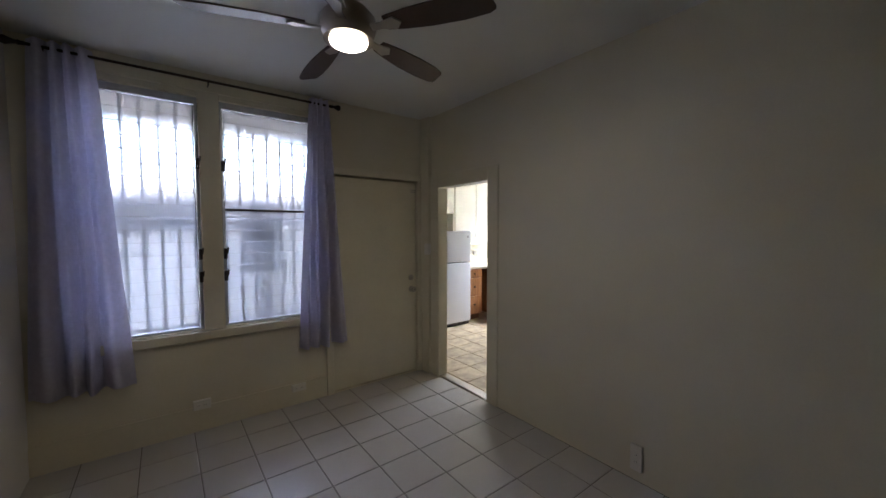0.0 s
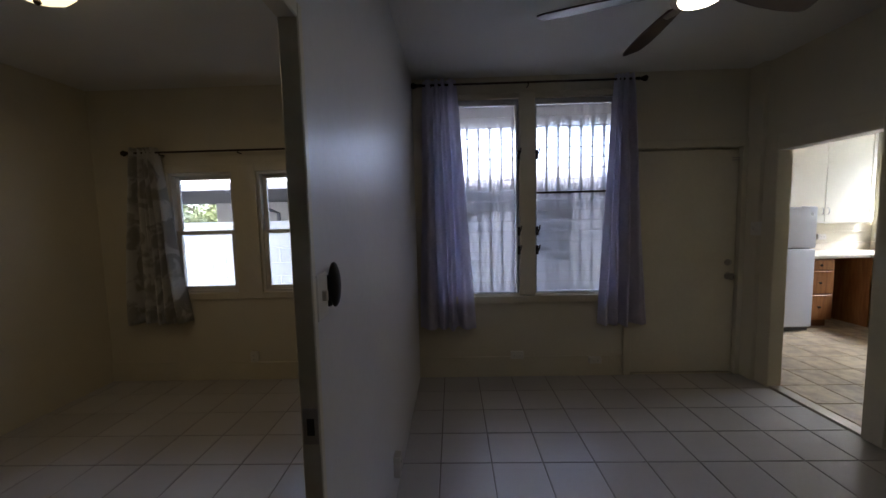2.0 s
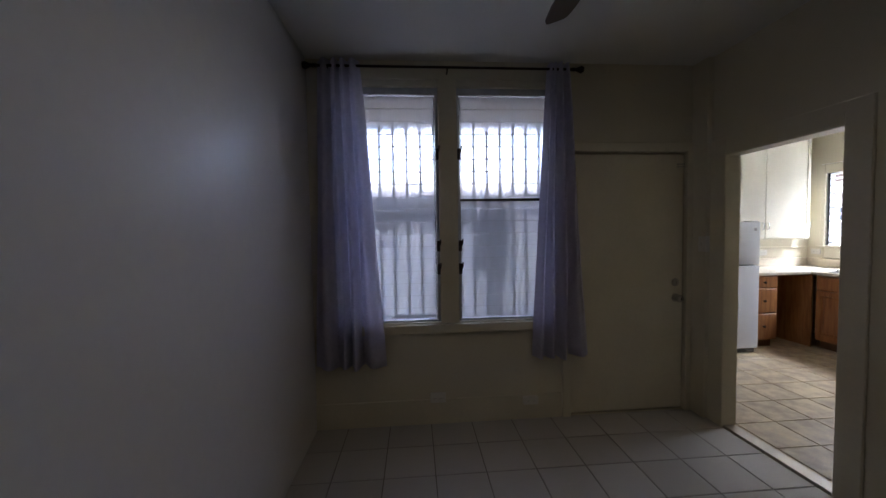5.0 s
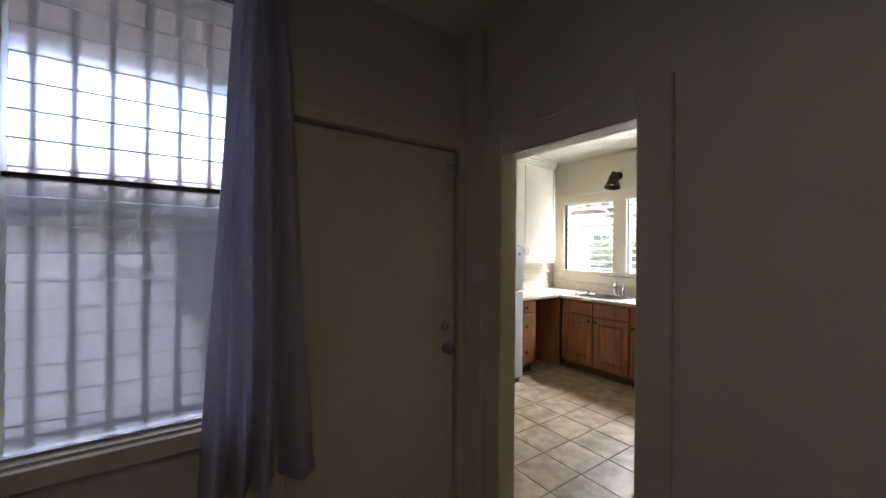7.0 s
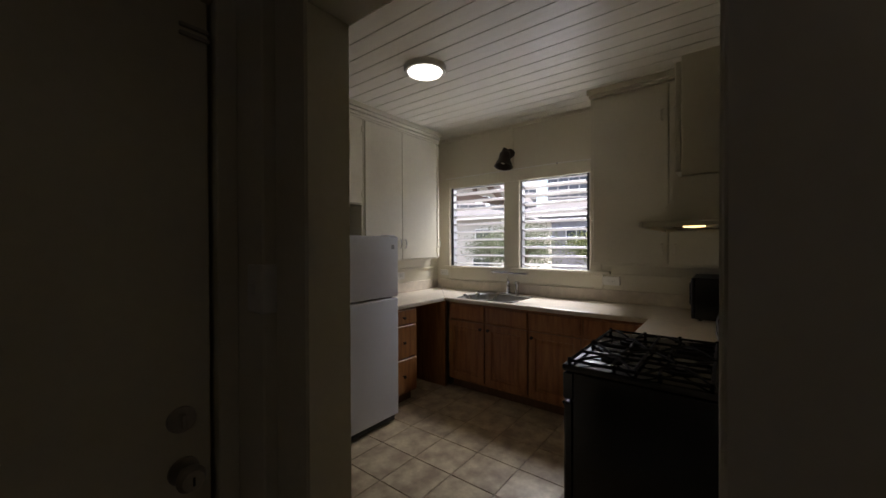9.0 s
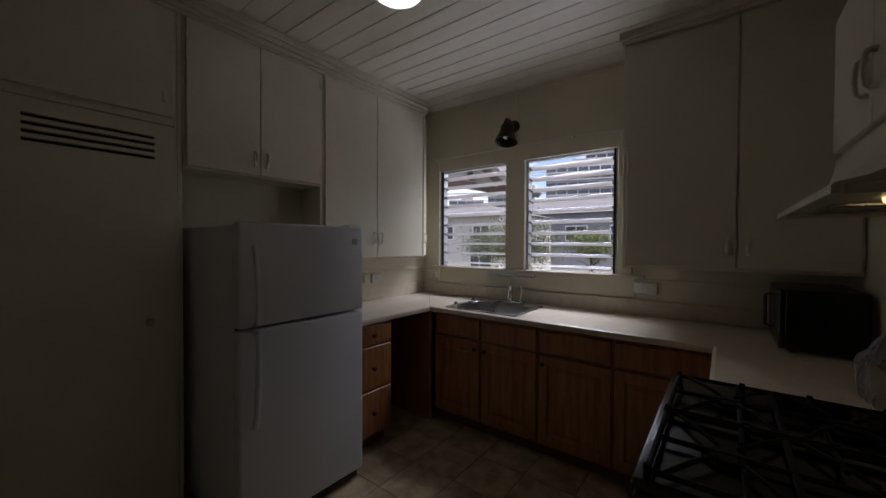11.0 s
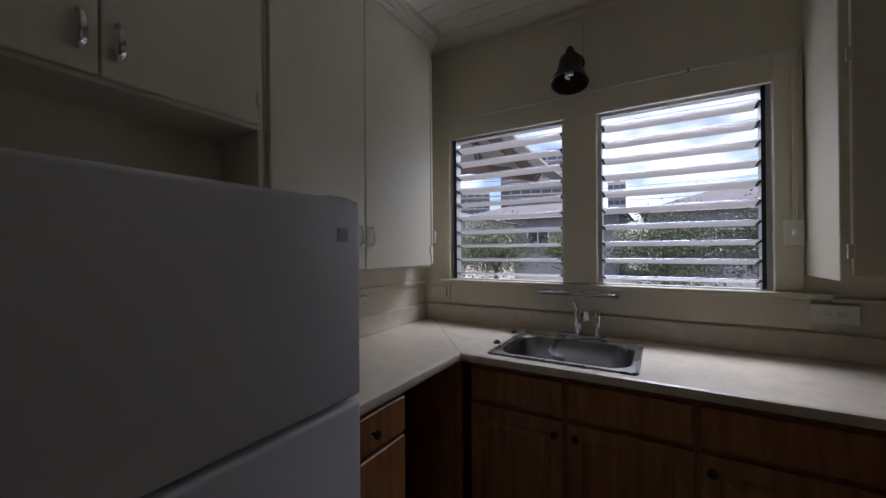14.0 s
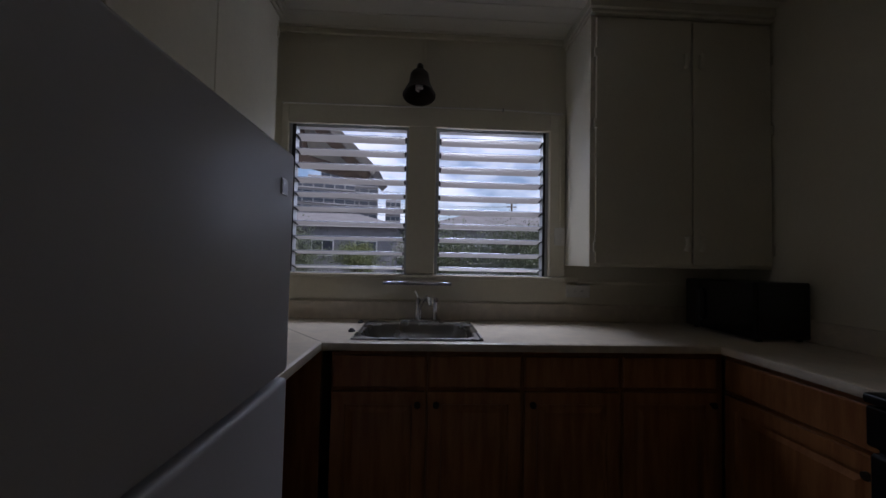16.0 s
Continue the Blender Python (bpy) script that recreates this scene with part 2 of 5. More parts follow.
# ---- building helpers ----
def link(name, bm, material, smooth=False):
    me = bpy.data.meshes.new(name)
    bmesh.ops.recalc_face_normals(bm, faces=bm.faces)
    bm.to_mesh(me)
    bm.free()
    me.materials.append(material)
    if smooth:
        me.polygons.foreach_set("use_smooth", [True] * len(me.polygons))
        me.set_sharp_from_angle(angle=radians(38))
    return new(name, me)


def part(name, bm, material, parent, label="", smooth=False):
    """One mesh under a thing or a part; the mesh is given in world metres."""
    ob = link(name, bm, material, smooth)
    ob.parent = parent
    base = parent
    m = parent.matrix_basis.copy()
    while base.parent:
        m = base.parent.matrix_basis @ base.matrix_parent_inverse @ m if base.parent else m
        base = base.parent
    ob.matrix_parent_inverse = m.inverted()
    if label:
        ob["label"] = label
    return ob


def thing(name, at, label, category, group=""):
    ob = new(name)
    ob.empty_display_size = 0.1
    ob.matrix_basis = Matrix.Translation(at)
    return tagged(ob, label, category, group)


def structure(name, bm, material, label, category, smooth=False):
    return tagged(link(name, bm, material, smooth), label, category, kind="structure")


def box(x0, x1, y0, y1, z0, z1, bevel=0.0, bm=None, segments=1):
    own = bmesh.new()
    v = [own.verts.new((x, y, z)) for x in (x0, x1) for y in (y0, y1) for z in (z0, z1)]
    for f in ((0, 1, 3, 2), (4, 6, 7, 5), (0, 4, 5, 1), (2, 3, 7, 6), (0, 2, 6, 4), (1, 5, 7, 3)):
        own.faces.new([v[i] for i in f])
    if bevel:
        bmesh.ops.bevel(own, geom=own.edges[:], offset=bevel, segments=segments, affect="EDGES", profile=0.5)
    return join(bm, own)


def join(bm, own):
    if bm is None:
        return own
    me = bpy.data.meshes.new("tmp")
    own.to_mesh(me)
    own.free()
    bm.from_mesh(me)
    bpy.data.meshes.remove(me)
    return bm


def boxes(rows, bevel=0.0):
    bm = bmesh.new()
    for r in rows:
        box(*r, bevel=bevel, bm=bm)
    return bm


def lathe(profile, at=(0, 0, 0), m=None, n=32, bm=None):
    """A turned body from (radius, height) pairs round the z axis, then moved by m and at."""
    own = bmesh.new()
    rings = []
    for r, z in profile:
        rings.append([own.verts.new((r * math.cos(2 * math.pi * i / n), r * math.sin(2 * math.pi * i / n), z)) for i in range(n)])
    for a, b in zip(rings, rings[1:]):
        for i in range(n):
            own.faces.new((a[i], a[(i + 1) % n], b[(i + 1) % n], b[i]))
    own.faces.new(rings[0]); own.faces.new(rings[-1])
    bmesh.ops.remove_doubles(own, verts=own.verts, dist=1e-5)
    own.transform(Matrix.Translation(at) @ (m or Matrix()))
    return join(bm, own)


def tube(points, radius, n=10, bm=None, flat=1.0):
    """A bent rod through points, closed at its ends."""
    own = bmesh.new()
    pts = [Vector(p) for p in points]
    rings = []
    side = None
    for i, p in enumerate(pts):
        d = (pts[min(i + 1, len(pts) - 1)] - pts[max(i - 1, 0)]).normalized()
        if side is None:
            side = d.orthogonal().normalized()
        side = (side - d * side.dot(d)).normalized()
        up = d.cross(side)
        rings.append([own.verts.new(p + radius * (math.cos(2 * math.pi * k / n) * side + flat * math.sin(2 * math.pi * k / n) * up)) for k in range(n)])
    for a, b in zip(rings, rings[1:]):
        for k in range(n):
            own.faces.new((a[k], a[(k + 1) % n], b[(k + 1) % n], b[k]))
    own.faces.new(rings[0]); own.faces.new(rings[-1])
    return join(bm, own)


def prism(outline, axis, a, b, bevel=0.0, bm=None):
    """A closed outline of (u, v) pulled along an axis from a to b: x takes (y, z), y takes (x, z), z takes (x, y)."""
    own = bmesh.new()
    def at(u, v, w):
        return {"x": (w, u, v), "y": (u, w, v), "z": (u, v, w)}[axis]
    lo = [own.verts.new(at(u, v, a)) for u, v in outline]
    hi = [own.verts.new(at(u, v, b)) for u, v in outline]
    own.faces.new(lo); own.faces.new(hi)
    for i in range(len(lo)):
        j = (i + 1) % len(lo)
        own.faces.new((lo[i], lo[j], hi[j], hi[i]))
    if bevel:
        bmesh.ops.recalc_face_normals(own, faces=own.faces)
        bmesh.ops.bevel(own, geom=own.edges[:], offset=bevel, segments=2, affect="EDGES", profile=0.5)
    return join(bm, own)


def slab(us, vs, keep, a, b, axis):
    """A plate on a grid of us by vs, a to b thick along axis; cells for which keep(u, v) is false are left open."""
    bm = bmesh.new()
    us, vs = sorted(set(us)), sorted(set(vs))
    def at(u, v, w):
        return {"x": (w, u, v), "y": (u, w, v), "z": (u, v, w)}[axis]
    cache = {}
    def vert(i, j, w):
        k = (i, j, w)
        if k not in cache:
            cache[k] = bm.verts.new(at(us[i], vs[j], w))
        return cache[k]
    full = {(i, j) for i in range(len(us) - 1) for j in range(len(vs) - 1) if keep((us[i] + us[i + 1]) / 2, (vs[j] + vs[j + 1]) / 2)}
    for i, j in full:
        for w in (a, b):
            bm.faces.new([vert(i, j, w), vert(i + 1, j, w), vert(i + 1, j + 1, w), vert(i, j + 1, w)])
        for (di, dj), (p, q) in {(-1, 0): ((i, j), (i, j + 1)), (1, 0): ((i + 1, j), (i + 1, j + 1)), (0, -1): ((i, j), (i + 1, j)), (0, 1): ((i, j + 1), (i + 1, j + 1))}.items():
            if (i + di, j + dj) not in full:
                bm.faces.new([vert(*p, a), vert(*q, a), vert(*q, b), vert(*p, b)])
    return bm


def wall(name, axis, a, b, u0, u1, z0, z1, holes, material, label):
    us, vs = [u0, u1], [z0, z1]
    for h in holes:
        us += h[:2]; vs += h[2:]
    def keep(u, v):
        return not any(h[0] < u < h[1] and h[2] < v < h[3] for h in holes)
    return structure(name, slab(us, vs, keep, a, b, axis), material, label, "wall")


# ---- the shell of the rooms ----
LH, KH = 2.70, 2.74
WIN_L = (0.21, 0.937, 0.775, 2.52)
WIN_R = (1.074, 1.80, 0.775, 2.52)
BED_A, BED_B = (-2.26, -1.66, 0.84, 1.95), (-1.44, -0.84, 0.84, 1.95)
KWIN_A, KWIN_B = (5.185, 5.945, 1.183, 2.15), (4.282, 5.016, 1.183, 2.15)
wall("wall_north", "y", 4.25, 4.37, -3.1, 3.06, -0.3, 3.0, [WIN_L, WIN_R, (1.93, 2.875, 0.0, 2.04), BED_A, BED_B], PAINT, "cream painted board wall with two louvre windows and a door")
wall("wall_bedroom_east", "x", -0.022, 0.0, -1.5, 4.25, 0, 2.72, [(1.043, 1.773, -1, 1.95)], WHITE_WALL, "thin glossy white painted partition wall with a door opening")
wall("wall_kitchen_west", "x", 2.965, 3.06, -1.5, 4.25, 0, 3.0, [(3.252, 3.971, -1, 1.963)], PAINT, "cream painted wall with an open doorway to the kitchen")
wall("wall_south", "y", -1.6, -1.5, -3.1, 3.06, -0.3, 3.0, [], PAINT, "plain cream painted wall")
wall("wall_bedroom_west", "x", -3.05, -2.95, -1.5, 4.25, 0, 3.0, [(1.70, 2.40, -1, 1.98)], PAINT, "cream painted bedroom wall with a doorway to a bathroom")
wall("wall_kitchen_east", "x", 6.12, 6.24, 3.02, 6.27, -0.3, 3.0, [KWIN_A, KWIN_B], PAINT, "cream kitchen wall with two louvre windows over the sink")
wall("wall_kitchen_north", "y", 6.15, 6.27, 3.06, 6.12, -0.3, 3.0, [], PAINT, "cream painted kitchen wall behind the cabinets")
wall("wall_kitchen_south", "y", 3.02, 3.13, 3.06, 6.12, -0.3, 3.0, [], PAINT, "cream painted kitchen wall behind the stove")
wall("wall_kitchen_porch", "x", 2.965, 3.06, 4.37, 6.27, -0.3, 3.0, [], PAINT, "cream painted outer wall of the kitchen")
for args in (("wall_bath_west", "x", -4.7, -4.6, 0.9, 3.1), ("wall_bath_north", "y", 3.1, 3.2, -4.7, -3.05), ("wall_bath_south", "y", 0.8, 0.9, -4.7, -3.05)):
    wall(*args, -0.3, 3.0, [], PAINT_GLOSS, "yellow-lit cream bathroom wall")

structure("ceiling", boxes([(-3.1, 3.06, -1.6, 4.37, LH, LH + 0.05)]), CEILING, "plain off-white painted ceiling", "ceiling")
structure("ceiling_bath", boxes([(-4.7, -3.05, 0.8, 3.2, 2.5, 2.55)]), CEILING, "plain off-white bathroom ceiling", "ceiling")
bm = boxes([(3.06, 6.12, 3.13, 6.15, KH + 0.012, KH + 0.06)])
x = 3.07
while x < 6.1:
    prism([(x, KH + 0.012), (x + 0.001, KH + 0.0015), (x + 0.003, KH), (x + 0.131, KH), (x + 0.133, KH + 0.0015), (x + 0.134, KH + 0.012)], "y", 3.13, 6.15, bm=bm)
    x += 0.137
structure("ceiling_kitchen", bm, BOARD, "white painted tongue-and-groove board ceiling", "ceiling")
structure("floor", boxes([(-3.05, 3.0, -1.5, 4.25, -0.3, -0.004), (-4.6, -3.05, 0.9, 3.1, -0.3, -0.004)]), GROUT, "pale square ceramic tile floor with dark grout", "floor")
structure("floor_kitchen", boxes([(3.0, 6.12, 3.13, 6.15, -0.3, -0.004)]), GROUT_TAN, "brown mottled square ceramic tile floor", "floor")
structure("threshold", prism([(2.955, 0.0), (2.965, 0.012), (3.05, 0.012), (3.06, 0.0), (3.06, -0.004), (2.955, -0.004)], "y", 3.252, 3.971), NICKEL, "dull metal threshold strip in the kitchen doorway", "threshold")

# baseboards, casings, corner post
structure("baseboard", boxes([(0.0, 1.86, 4.234, 4.25, 0.0, 0.19), (-2.95, -0.04, 4.234, 4.25, 0.0, 0.17)], 0.003), PAINT_GLOSS, "cream painted wooden baseboard", "baseboard")
structure("trim_corner_post", box(2.915, 2.965, 4.10, 4.25, 0, LH, 0.004), PAINT, "cream painted corner post", "trim")
structure("trim_kitchen_doorway", boxes([(2.945, 2.965, 3.130, 3.252, 0, 2.085), (2.945, 2.965, 3.971, 4.10, 0, 2.085), (2.945, 2.965, 3.252, 3.971, 1.963, 2.085)], 0.004), PAINT_GLOSS, "cream gloss painted doorway casing", "trim")
structure("trim_kitchen_doorway_jamb", boxes([(2.948, 3.062, 3.240, 3.255, 0, 1.963), (2.948, 3.062, 3.968, 3.983, 0, 1.963), (2.948, 3.062, 3.255, 3.968, 1.958, 1.973)], 0.002), PAINT_GLOSS, "cream gloss painted doorway jamb", "trim")
structure("trim_bedroom_doorway", boxes([(-0.042, 0.005, 1.750, 1.775, 0, 1.965), (-0.028, 0.004, 1.038, 1.070, 0, 1.965), (-0.042, 0.005, 1.070, 1.750, 1.93, 1.965)], 0.003), PAINT_GLOSS, "cream gloss painted door jamb without its door", "trim")
structure("trim_front_door", boxes([(1.868, 1.935, 4.226, 4.25, 0, 2.045), (2.868, 2.915, 4.226, 4.25, 0, 2.045), (1.868, 2.915, 4.226, 4.25, 2.045, 2.11)], 0.003), PAINT_GLOSS, "cream gloss painted door casing", "trim")
structure("trim_bathroom_doorway", boxes([(-2.95, -2.93, 2.40, 2.44, 0, 2.04), (-2.95, -2.93, 1.64, 1.70, 0, 2.04), (-2.95, -2.93, 1.70, 2.40, 1.98, 2.04)], 0.003), PAINT_GLOSS, "cream painted bathroom doorway casing", "trim")
structure("trim_window_living", boxes([(0.14, 0.21, 4.228, 4.25, 0.70, 2.64), (1.80, 1.86, 4.228, 4.25, 0.70, 2.64), (0.21, 1.80, 4.228, 4.25, 2.56, 2.64), (0.937, 1.074, 4.228, 4.25, 0.775, 2.56), (0.21, 1.80, 4.215, 4.25, 0.70, 0.765)], 0.003), PAINT_GLOSS, "cream gloss painted window casing with a thick mullion", "trim")
structure("trim_window_bedroom", boxes([(-2.33, -2.26, 4.23, 4.25, 0.78, 2.02), (-1.66, -1.44, 4.23, 4.25, 0.78, 2.02), (-0.84, -0.77, 4.23, 4.25, 0.78, 2.02), (-2.26, -1.66, 4.23, 4.25, 1.95, 2.02), (-1.44, -0.84, 4.23, 4.25, 1.95, 2.02), (-2.26, -1.66, 4.23, 4.25, 0.78, 0.84), (-1.44, -0.84, 4.23, 4.25, 0.78, 0.84)], 0.003), PAINT_GLOSS, "cream painted bedroom window casing", "trim")
structure("trim_window_kitchen", boxes([(6.098, 6.12, 5.94, 5.985, 1.03, 2.25), (6.098, 6.12, 4.182, 4.282, 1.195, 2.25), (6.098, 6.12, 5.016, 5.193, 1.195, 2.126), (6.098, 6.12, 4.282, 5.94, 2.126, 2.25), (6.103, 6.12, 4.16, 5.94, 1.03, 1.165), (6.07, 6.12, 4.10, 6.0, 1.165, 1.19)], 0.003), PAINT_GLOSS, "cream gloss painted kitchen window casing with a narrow sill", "trim")
structure("trim_crown", boxes([(6.100, 6.12, 4.18, 6.15, 2.705, KH)], 0.004), PAINT_GLOSS, "cream painted crown moulding", "trim")
structure("trim_batten", box(6.108, 6.12, 5.085, 5.115, 2.25, 2.705, 0.002), PAINT_GLOSS, "narrow cream painted wall batten", "trim")


# ---- windows ----
def louvre_window(name, axis, opening, plane, count, tilt, width, glass_mat, label, inward, c0=0.022, c1=0.022, head=0.022):
    """A jalousie: aluminium side channels, clips and glass blades. inward: +1 or -1, the way to the room along the wall's normal."""
    u0, u1, z0, z1 = opening
    at = (lambda u, w, z: (u, w, z)) if axis == "y" else (lambda u, w, z: (w, u, z))
    t = thing(name, at((u0 + u1) / 2, plane, z0), label, "window")
    t["kind"] = "structure"
    def blk(ua, ub, wa, wb, za, zb, bm=None, bevel=0.0):
        return box(ua, ub, min(wa, wb), max(wa, wb), za, zb, bevel, bm) if axis == "y" else box(min(wa, wb), max(wa, wb), ua, ub, za, zb, bevel, bm)
    bm = blk(u0, u0 + c0, plane - 0.03, plane + 0.03, z0, z1)
    blk(u1 - c1, u1, plane - 0.03, plane + 0.03, z0, z1, bm)
    blk(u0 + c0, u1 - c1, plane - 0.025, plane + 0.025, z1 - head, z1, bm)
    blk(u0 + c0, u1 - c1, plane - 0.025, plane + 0.025, z0, z0 + 0.012, bm)
    part("window_frame", bm, ALU, t)
    if c0 > 0.03:
        part("channel", blk(u0 + 0.02, u0 + c0, plane - 0.034, plane - 0.031, z0 + 0.012, z1 - 0.022), RUBBER, t)
    if c1 > 0.03:
        part("channel", blk(u1 - c1, u1 - 0.018, plane - 0.034, plane - 0.031, z0 + 0.012, z1 - 0.022), RUBBER, t)
    pitch = (z1 - z0 - 0.012 - head) / count
    for i in range(count):
        zc = z0 + 0.012 + pitch * (i + (0.5 if axis == "y" else 0.36))
        own = box(u0 + c0 + 0.008, u1 - c1 - 0.008, -0.003, 0.003, -width / 2, width / 2, 0.0015)
        own.transform(Matrix.Rotation(tilt(i), 4, "X"))
        if axis == "x":
            own.transform(Matrix.Rotation(radians(90), 4, "Z") @ Matrix.Diagonal((1, inward, 1, 1)))
            own.transform(Matrix.Translation((plane, 0, zc)))
        else:
            own.transform(Matrix.Diagonal((1, -inward, 1, 1)))
            own.transform(Matrix.Translation((0, plane, zc)))
        pane = part("pane", own, glass_mat, t)
        pane.visible_shadow = False
        if axis == "y":
            lip = box(u0 + c0 + 0.008, u1 - c1 - 0.008, -0.006, -0.003, -width / 2, -width / 2 + 0.005)
            lip.transform(Matrix.Rotation(tilt(i), 4, "X"))
            lip.transform(Matrix.Translation((0, plane, zc)) @ Matrix.Diagonal((1, -inward, 1, 1)))
            part("ground_edge", lip, EDGE, pane).visible_shadow = False
            continue
        clips = bmesh.new()
        for ua, ub in ((u0 + c0, u0 + c0 + 0.013), (u1 - c1 - 0.013, u1 - c1)):
            own = box(ua, ub, -0.006, 0.006, -width * 0.30, width * 0.30, 0.002)
            own.transform(Matrix.Rotation(tilt(i), 4, "X"))
            if axis == "x":
                own.transform(Matrix.Rotation(radians(90), 4, "Z") @ Matrix.Diagonal((1, inward, 1, 1)))
                own.transform(Matrix.Translation((plane, 0, zc)))
            else:
                own.transform(Matrix.Diagonal((1, -inward, 1, 1)))
                own.transform(Matrix.Translation((0, plane, zc)))
            join(clips, own)
        part("clip", clips, ALU if axis == "y" else RUBBER, t)
    return t


shut = lambda i: radians(-7)
win1 = louvre_window("window_1", "y", WIN_L, 4.315, 18, shut, 0.104, FROST, "closed louvre window of obscure glass in a white frame", -1, head=0.05)
win2 = louvre_window("window_2", "y", WIN_R, 4.315, 18, lambda i: radians(-7 if i != 9 else -13), 0.104, FROST, "closed louvre window of obscure glass with one blade ajar", -1, head=0.05)
part("rail", box(1.10, 1.775, 4.285, 4.345, 1.684, 1.700), BRONZE, win2, "dark metal meeting rail")
for w, xs in ((win1, 0.925), (win2, 1.086)):
    for z in (2.02, 1.35, 1.18):
        bm = box(xs - 0.012, xs + 0.012, 4.205, 4.228, z - 0.04, z + 0.04, 0.004)
        tube([(xs, 4.205, z - 0.03), (xs, 4.18, z - 0.01), (xs + 0.01, 4.165, z + 0.02), (xs + 0.012, 4.16, z + 0.05)], 0.006, 8, bm)
        part("crank_handle", bm, BRONZE, w, "dark metal louvre operator", True)
open_left = lambda i: radians(-(99 + 1.2 * math.sin(i * 2.3)))
open_right = lambda i: radians(-(102 + 1.2 * math.sin(i * 1.7)))
win3 = louvre_window("window_3", "x", KWIN_A, 6.165, 10, open_left, 0.102, MILK, "open louvre window of hazy glass over the sink", -1, 0.022, 0.04, 0.036)
win4 = louvre_window("window_4", "x", KWIN_B, 6.165, 10, open_right, 0.102, MILK, "open louvre window of hazy glass over the counter", -1, 0.036, 0.022, 0.036)


def sash_window(name, opening):
    x0, x1, z0, z1 = opening
    t = thing(name, ((x0 + x1) / 2, 4.31, z0), "white framed double-hung window with clear panes", "window")
    t["kind"] = "structure"
    zm = 1.40
    def ring(a, b, c, d, y0, y1, w):
        return boxes([(a, a + w, y0, y1, c, d), (b - w, b, y0, y1, c, d), (a + w, b - w, y0, y1, d - w, d), (a + w, b - w, y0, y1, c, c + w)], 0.002)
    part("window_frame", ring(x0, x1, z0, z1, 4.255, 4.36, 0.025), PLASTIC, t)
    low = part("sash", ring(x0 + 0.025, x1 - 0.025, z0 + 0.025, zm + 0.02, 4.275, 4.30, 0.035), PLASTIC, t)
    up = part("sash", ring(x0 + 0.025, x1 - 0.025, zm - 0.02, z1 - 0.025, 4.305, 4.33, 0.035), PLASTIC, t)
    for y, a, b, s in ((4.287, z0 + 0.06, zm - 0.015, low), (4.317, zm + 0.015, z1 - 0.06, up)):
        p = part("pane", box(x0 + 0.06, x1 - 0.06, y - 0.002, y + 0.002, a, b), CLEAR, s)
        p.visible_shadow = False


sash_window("window_5", BED_A)
sash_window("window_6", BED_B)

# wrought iron bars outside the living-room window
grille = thing("window_grille", (1.0, 4.46, 0.72), "dark wrought iron security grille outside the louvre windows", "window grille")
x = 0.1675
while x < 1.92:
    part("bar", box(x - 0.011, x + 0.011, 4.45, 4.47, 0.72, 2.60), WROUGHT, grille)
    x += 0.1065
for z in (0.78, 1.585, 2.50):
    part("rail", box(0.10, 1.93, 4.447, 4.473, z - 0.012, z + 0.012), WROUGHT, grille)


def scroll(cx, cz, s, flip):
    pts = []
    for k in range(22):
        a = k / 21 * 1.6 * 2 * math.pi
        r = s * (1 - 0.8 * k / 21)
        pts.append((cx + flip * (s - r * math.cos(a)), 4.46, cz + r * math.sin(a)))
    return pts


for cx in (0.54, 1.392):
    for flip in (1, -1):
        for cz in (1.52, 1.34, 1.70):
            part("scroll", tube(scroll(cx, cz, 0.05, flip), 0.006, 6), WROUGHT, grille)
    for sx in (-0.1065, 0.1065):
        part("brace", tube([(cx, 4.46, 1.58), (cx + sx, 4.46, 1.30)], 0.004, 6), WROUGHT, grille)
for x in (0.12, 1.90):
    for z in (0.78, 2.50):
        part("bracket", box(x - 0.012, x + 0.012, 4.37, 4.45, z - 0.01, z + 0.01), WROUGHT, grille)

# ---- front door ----
door = thing("door_1", (2.4, 4.28, 0.0), "closed flush cream painted front door with nickel locks", "door")
door["kind"] = "structure"
structure("trim_door_stop", boxes([(1.93, 1.96, 4.302, 4.36, 0, 2.04), (2.845, 2.875, 4.302, 4.36, 0, 2.04), (1.96, 2.845, 4.302, 4.36, 2.01, 2.04), (1.96, 2.845, 4.302, 4.36, 0.0, 0.03)]), PAINT_GLOSS, "cream painted door stop", "trim")
part("door_leaf", box(1.944, 2.861, 4.258, 4.30, 0.014, 2.026, 0.004), PAINT_GLOSS, door)
rot = Matrix.Rotation(radians(90), 4, "X")
part("deadbolt", lathe([(0.0, 0.0), (0.031, 0.0), (0.029, 0.012), (0.012, 0.016), (0.0, 0.016)], (2.798, 4.262, 1.026), rot), NICKEL, door, "", True)
bm = lathe([(0.0, 0.0), (0.033, 0.0), (0.031, 0.01), (0.013, 0.014), (0.012, 0.03), (0.027, 0.042), (0.030, 0.055), (0.022, 0.068), (0.0, 0.07)], (2.802, 4.262, 0.903), rot)
part("door_knob", bm, NICKEL, door, "", True)
part("thumb_turn", box(2.793, 2.803, 4.236, 4.247, 1.010, 1.042, 0.002), NICKEL, door)
part("key_slot", box(2.800, 2.804, 4.189, 4.193, 0.894, 0.912), DARK_PLASTIC, door)
for z in (1.84, 1.0, 0.2):
    part("hinge", box(1.928, 1.942, 4.252, 4.268, z - 0.045, z + 0.045, 0.002), PAINT_GLOSS, door)
part("latch", boxes([(2.80, 2.862, 4.25, 4.262, 1.925, 1.934), (2.80, 2.862, 4.25, 4.262, 1.945, 1.954)], 0.001), NICKEL, door)


